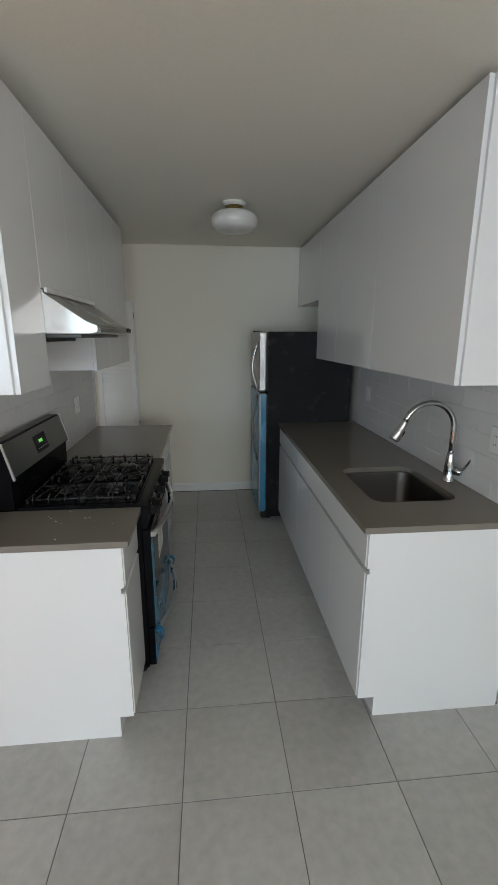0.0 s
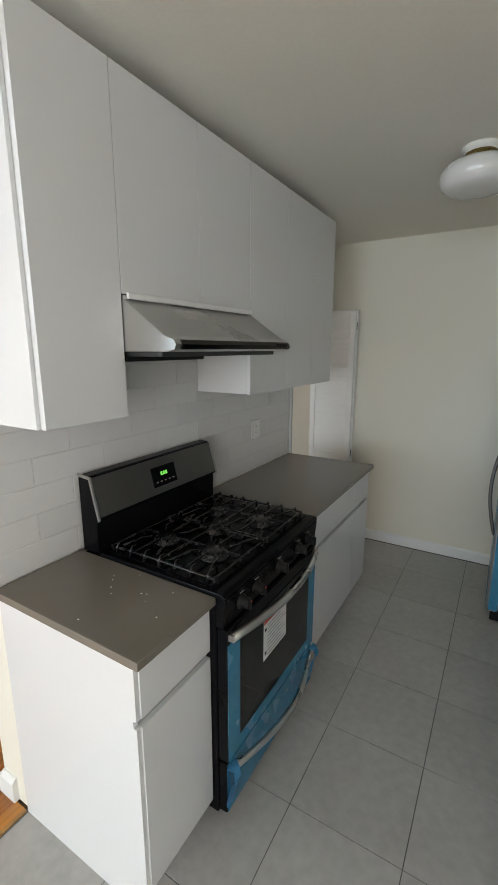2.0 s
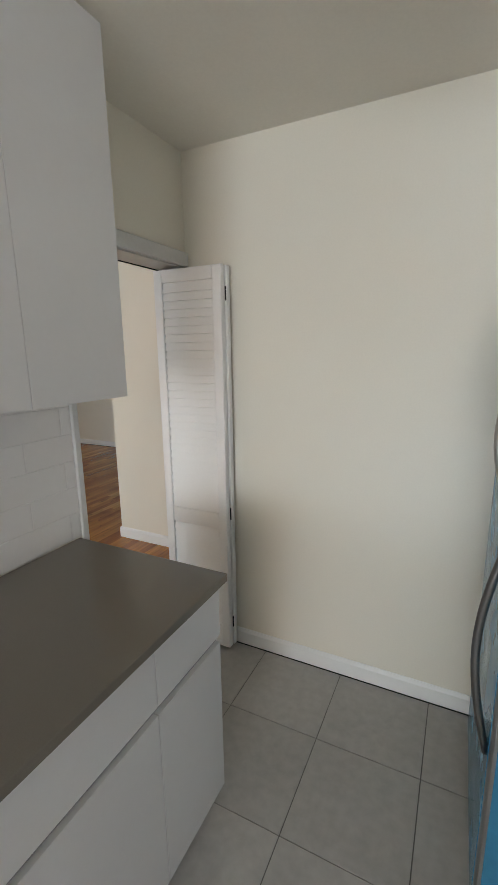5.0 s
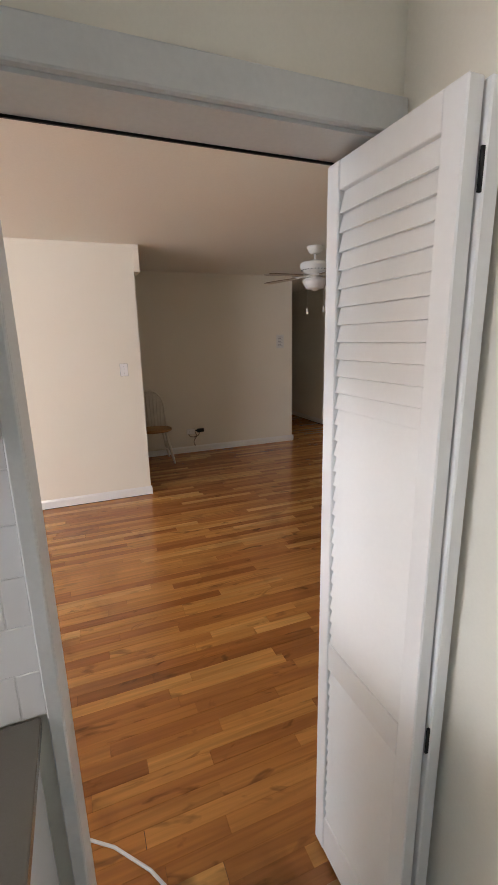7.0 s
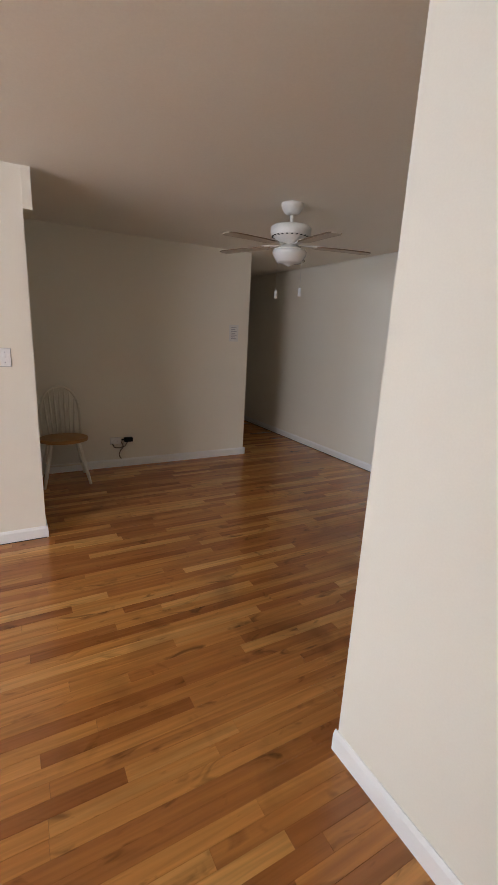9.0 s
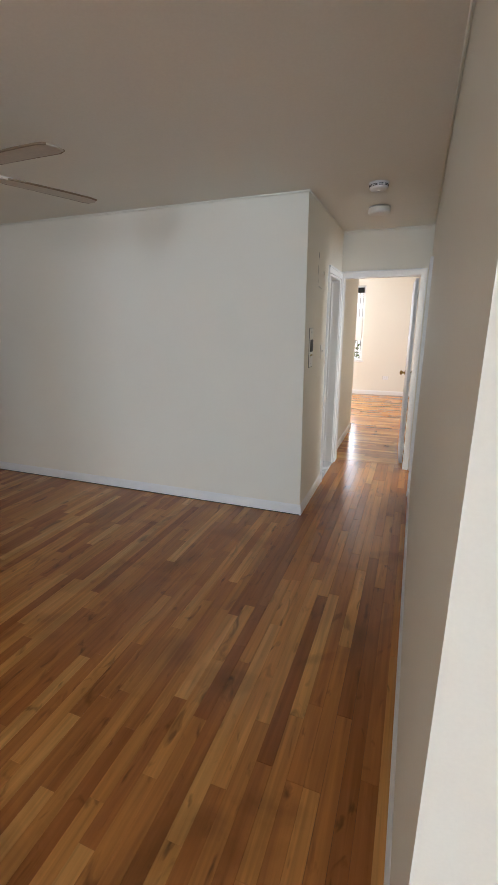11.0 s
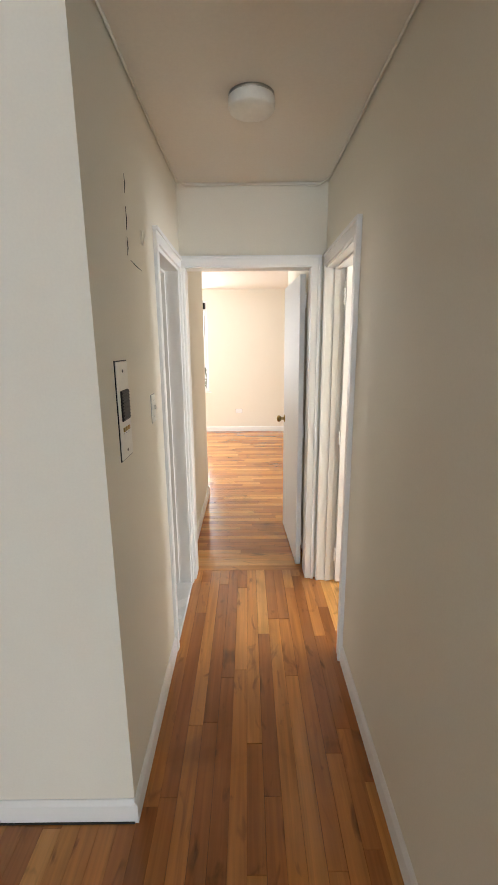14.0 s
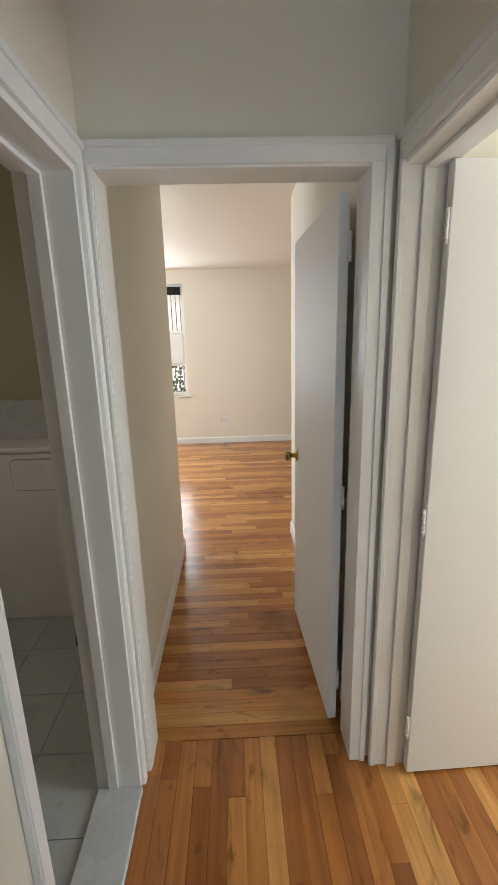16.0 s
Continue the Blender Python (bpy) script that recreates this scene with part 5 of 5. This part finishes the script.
# ---- bathroom seen through its doorway ----
structure("threshold", box(HL - 0.152, HL + 0.012, 9.107, 9.683, 0, 0.022, 0.005), MARBLE, "pale marble saddle in the bathroom doorway")
structure("wall_bath_wainscot", box(-4.395, -2.888, 10.935, 10.949, 0, 1.285, 0.003), BATHTILE, "pale tiled bathroom wainscot")
v = thing("bathroom_cabinet", (-3.7, 10.82, 0), "white bathroom cabinet with a rounded drawer front", "cabinet")
part("body", box(-4.2, -3.30, 10.72, 10.93, 0.0, 1.03, 0.02, 3), WPLAST, v)
part("top", box(-4.22, -3.285, 10.70, 10.932, 1.031, 1.06, 0.008, 2), WPLAST, v)
part("drawer_front", prism(rounded(-3.568, -3.31, 0.818, 0.988, 0.025), "y", 10.708, 10.7195), WPLAST, v)
part("groove", prism(rounded(-3.573, -3.305, 0.813, 0.993, 0.03), "y", 10.714, 10.7196), GREYTONE, v)
bmh = thing("brush_holder", (-3.2, 10.5, 0), "small black brush holder on the bathroom floor", "brush")
part("pot", lathe([(0, 0.0), (0.05, 0.0), (0.055, 0.01), (0.045, 0.1), (0.04, 0.11), (0, 0.11)], -3.2, 10.5, 18), BPLAST, bmh)
part("handle", tube([(-3.2, 10.5, 0.1), (-3.195, 10.505, 0.32), (-3.195, 10.505, 0.36)], [0.006, 0.007, 0.01], 8), BPLAST, bmh)
st = thing("strike_plate", (HL - 0.09, 9.68, 1.0), "dark latch strike on the bathroom door jamb", "strike plate")
part("plate", box(HL - 0.105, HL - 0.075, 9.679, 9.6828, 0.97, 1.03, 0.001), BPLAST, st)
bd = thing("threshold_strip", (-0.505, 4.18, 0), "worn wooden edge strip between tiles and oak", "threshold")
part("strip", box(-0.519, -0.505, 3.825, 4.566, -0.005, 0.0035, 0.001), OAK, bd)
bd = thing("threshold_strip", (-0.505, -1.4, 0), "worn wooden edge strip between tiles and oak", "threshold")
part("strip", box(-0.519, -0.505, SOUTH, 1.598, -0.005, 0.0035, 0.001), OAK, bd)


# ---- pieces: floor tiles, splashback tiles, oak strips ----
def pieces(name, me, parent, m):
    o = new(name, me)
    o.parent = parent
    o.matrix_basis = m
    return o


P = 0.4095
cache = {}
x = 0.321 - 3 * P
for i in range(7):
    xa, xb = max(x + i * P, -0.505), min(x + (i + 1) * P, KR)
    if xb - xa < 0.02:
        continue
    y = 1.715 - 16 * P
    for j in range(24):
        ya, yb = max(y + j * P, SOUTH), min(y + (j + 1) * P, KF)
        if yb - ya < 0.02:
            continue
        k = (round(xb - xa, 3), round(yb - ya, 3))
        if k not in cache:
            cache[k] = piece_mesh("tile", k[0] - 0.0032, k[1] - 0.0032, 0.009, 0.0008, TILE)
        pieces("tile", cache[k], floor_tile, Matrix.Translation(((xa + xb) / 2, (ya + yb) / 2, 0)))


def splashback(name, face, out, y0, y1, z1, joint):
    base = structure(name, box(*sorted((face - out * 0.0075, face - out * 0.002)), y0, y1, 0.912, z1), WGROUT, "glazed white tiles laid like bricks")
    made = {}
    for r in range(8):
        za, zb = 0.912 + 0.1 * r, min(0.912 + 0.1 * (r + 1), z1)
        if zb - za < 0.012:
            continue
        s = joint + (0.0 if r % 2 else 0.1525)
        n0 = math.floor((y0 - s) / 0.305)
        for k in range(n0, n0 + 12):
            ya, yb = max(s + k * 0.305, y0), min(s + (k + 1) * 0.305, y1)
            if yb - ya < 0.012:
                continue
            key = (round(yb - ya, 3), round(zb - za, 3))
            if key not in made:
                made[key] = piece_mesh("tile", key[0] - 0.0022, key[1] - 0.0022, 0.006, 0.0012, SPLASH)
            turn = Matrix(((0, 0, out, face), (out, 0, 0, (ya + yb) / 2), (0, 1, 0, (za + zb) / 2), (0, 0, 0, 1)))
            pieces("tile", made[key], base, turn)


splashback("wall_tiles_left", KL, 1, 1.613, 3.797, 1.64, 1.77)
splashback("wall_tiles_right", KR, -1, 1.613, 3.75, 1.476, 1.70)
structure("trim", box(KL - 0.008, KL + 0.001, 1.608, 1.6125, 0.912, 1.462), IVORY, "tile edge strip")

bt = structure("floor_bathroom", box(-4.4, HL - 0.15, WB + 0.12, 10.95, -0.005, 0.0015), GROUT, "bathroom tile floor")
me = piece_mesh("tile", 0.303, 0.303, 0.006, 0.001, BATHTILE)
for i in range(5):
    for j in range(9):
        pieces("tile", me, bt, Matrix.Translation((-4.24 + 0.306 * i, 8.46 + 0.306 * j, 0.006)))

rnd = random.Random(11)
W = 0.0635
cache, strips = {}, []
# oak strips along y: living room, alcove, entry passage and hallway
i0 = math.floor((-8.6) / W)
for i in range(i0, math.ceil(-0.52 / W)):
    xa, xb = i * W, (i + 1) * W
    xm = (xa + xb) / 2
    xb = min(xb, -0.5195)
    if xb - xa < 0.01:
        continue
    if xm > KL - 0.141:
        spans = [(SOUTH, 1.6), (3.82, 4.566)]
    elif xa > HR - 0.001:
        spans = [(SOUTH, 5.42)]
    elif xb > HL + 0.001:
        spans = [(SOUTH, 9.87)]
    elif xb > WN + 0.001:
        spans = [(SOUTH, WB + 0.02)]
    elif xb > WC + 0.001:
        spans = [(NE - 0.02, WB + 0.02)]
    else:
        spans = [(7.05, WB + 0.02)]
    for lo, hi in spans:
        y = lo - rnd.uniform(0, 0.7)
        while y < hi:
            n = rnd.choice((0.35, 0.45, 0.6, 0.75, 0.9, 1.1, 1.35, 1.6))
            ya, yb = max(y, lo), min(y + n, hi)
            y += n
            if yb - ya > 0.03:
                strips.append((xa, xb, round(ya, 3), round(yb, 3)))


def near(s):
    """Inside the stretch that the walk passes."""
    xm, ym = (s[0] + s[1]) / 2, (s[2] + s[3]) / 2
    return (-2.75 < xm < -1.85 and 5.0 < ym < 9.9) or (-2.5 < xm < -0.6 and 3.9 < ym < 5.2)


close = [s for s in strips if near(s)][:300]
chosen = set(close)
for xa, xb, ya, yb in close:
    k = (round(yb - ya, 2), round(xb - xa, 3))
    if k not in cache:
        cache[k] = piece_mesh("plank", k[1] - 0.0006, k[0] - 0.0006, 0.0055, 0.0007, PLANK)
    pieces("plank", cache[k], floor, Matrix.Translation(((xa + xb) / 2, (ya + yb) / 2, 0)))


def joined(name, rows, material, label):
    vs, fs = [], []
    for xa, xb, ya, yb in rows:
        n = len(vs)
        g, c = 0.0003, 0.0007
        for inset, z in ((0, -0.0055), (0, -c), (c, 0)):
            x0, x1, y0, y1 = xa + g + inset, xb - g - inset, ya + g + inset, yb - g - inset
            vs += [(x0, y0, z), (x1, y0, z), (x1, y1, z), (x0, y1, z)]
        for r in (0, 4):
            for k in range(4):
                fs.append((n + r + k, n + r + (k + 1) % 4, n + r + 4 + (k + 1) % 4, n + r + 4 + k))
        fs.append((n + 8, n + 9, n + 10, n + 11))
    me = bpy.data.meshes.new(name)
    me.from_pydata(vs, [], fs)
    me.materials.append(material)
    o = new(name, me)
    o.parent = floor
    return tagged(o, label, "", "", "stuff")


joined("plank_field", [s for s in strips if s not in chosen], PLANKJ, "varnished oak floor strips")
# oak strips along x: bedroom, its passage and the small room
rows = []
for j in range(math.floor((15.0 - 9.87) / W) + 1):
    ya = 9.872 + j * W
    yb = min(ya + W, 15.01)
    lo, hi = (-2.77, -1.892) if ya < 11.5 else (-5.5, 0.9)
    x = lo - rnd.uniform(0, 0.8)
    while x < hi:
        n = rnd.choice((0.4, 0.55, 0.7, 0.9, 1.1, 1.4))
        xa, xb = max(x, lo), min(x + n, hi)
        x += n
        if xb - xa > 0.03:
            rows.append((xa, xb, ya, yb))
joined("plank_field", rows, PLANKX, "varnished oak floor strips laid across")
rows = []
for i in range(46):
    xa = math.ceil(HR / W - 0.001) * W + i * W
    y = 8.42 - rnd.uniform(0, 0.8)
    while y < 9.766 and xa < 0.88:
        n = rnd.choice((0.4, 0.55, 0.7, 0.9, 1.1))
        lo, hi = (9.01, 9.735) if xa < HR + 0.1 else (8.42, 9.766)
        ya, yb = max(y, lo), min(y + n, hi)
        y += n
        if yb - ya > 0.03:
            rows.append((xa, xa + W, ya, yb))
joined("plank_field", rows, PLANKJ, "varnished oak floor strips in the small room")
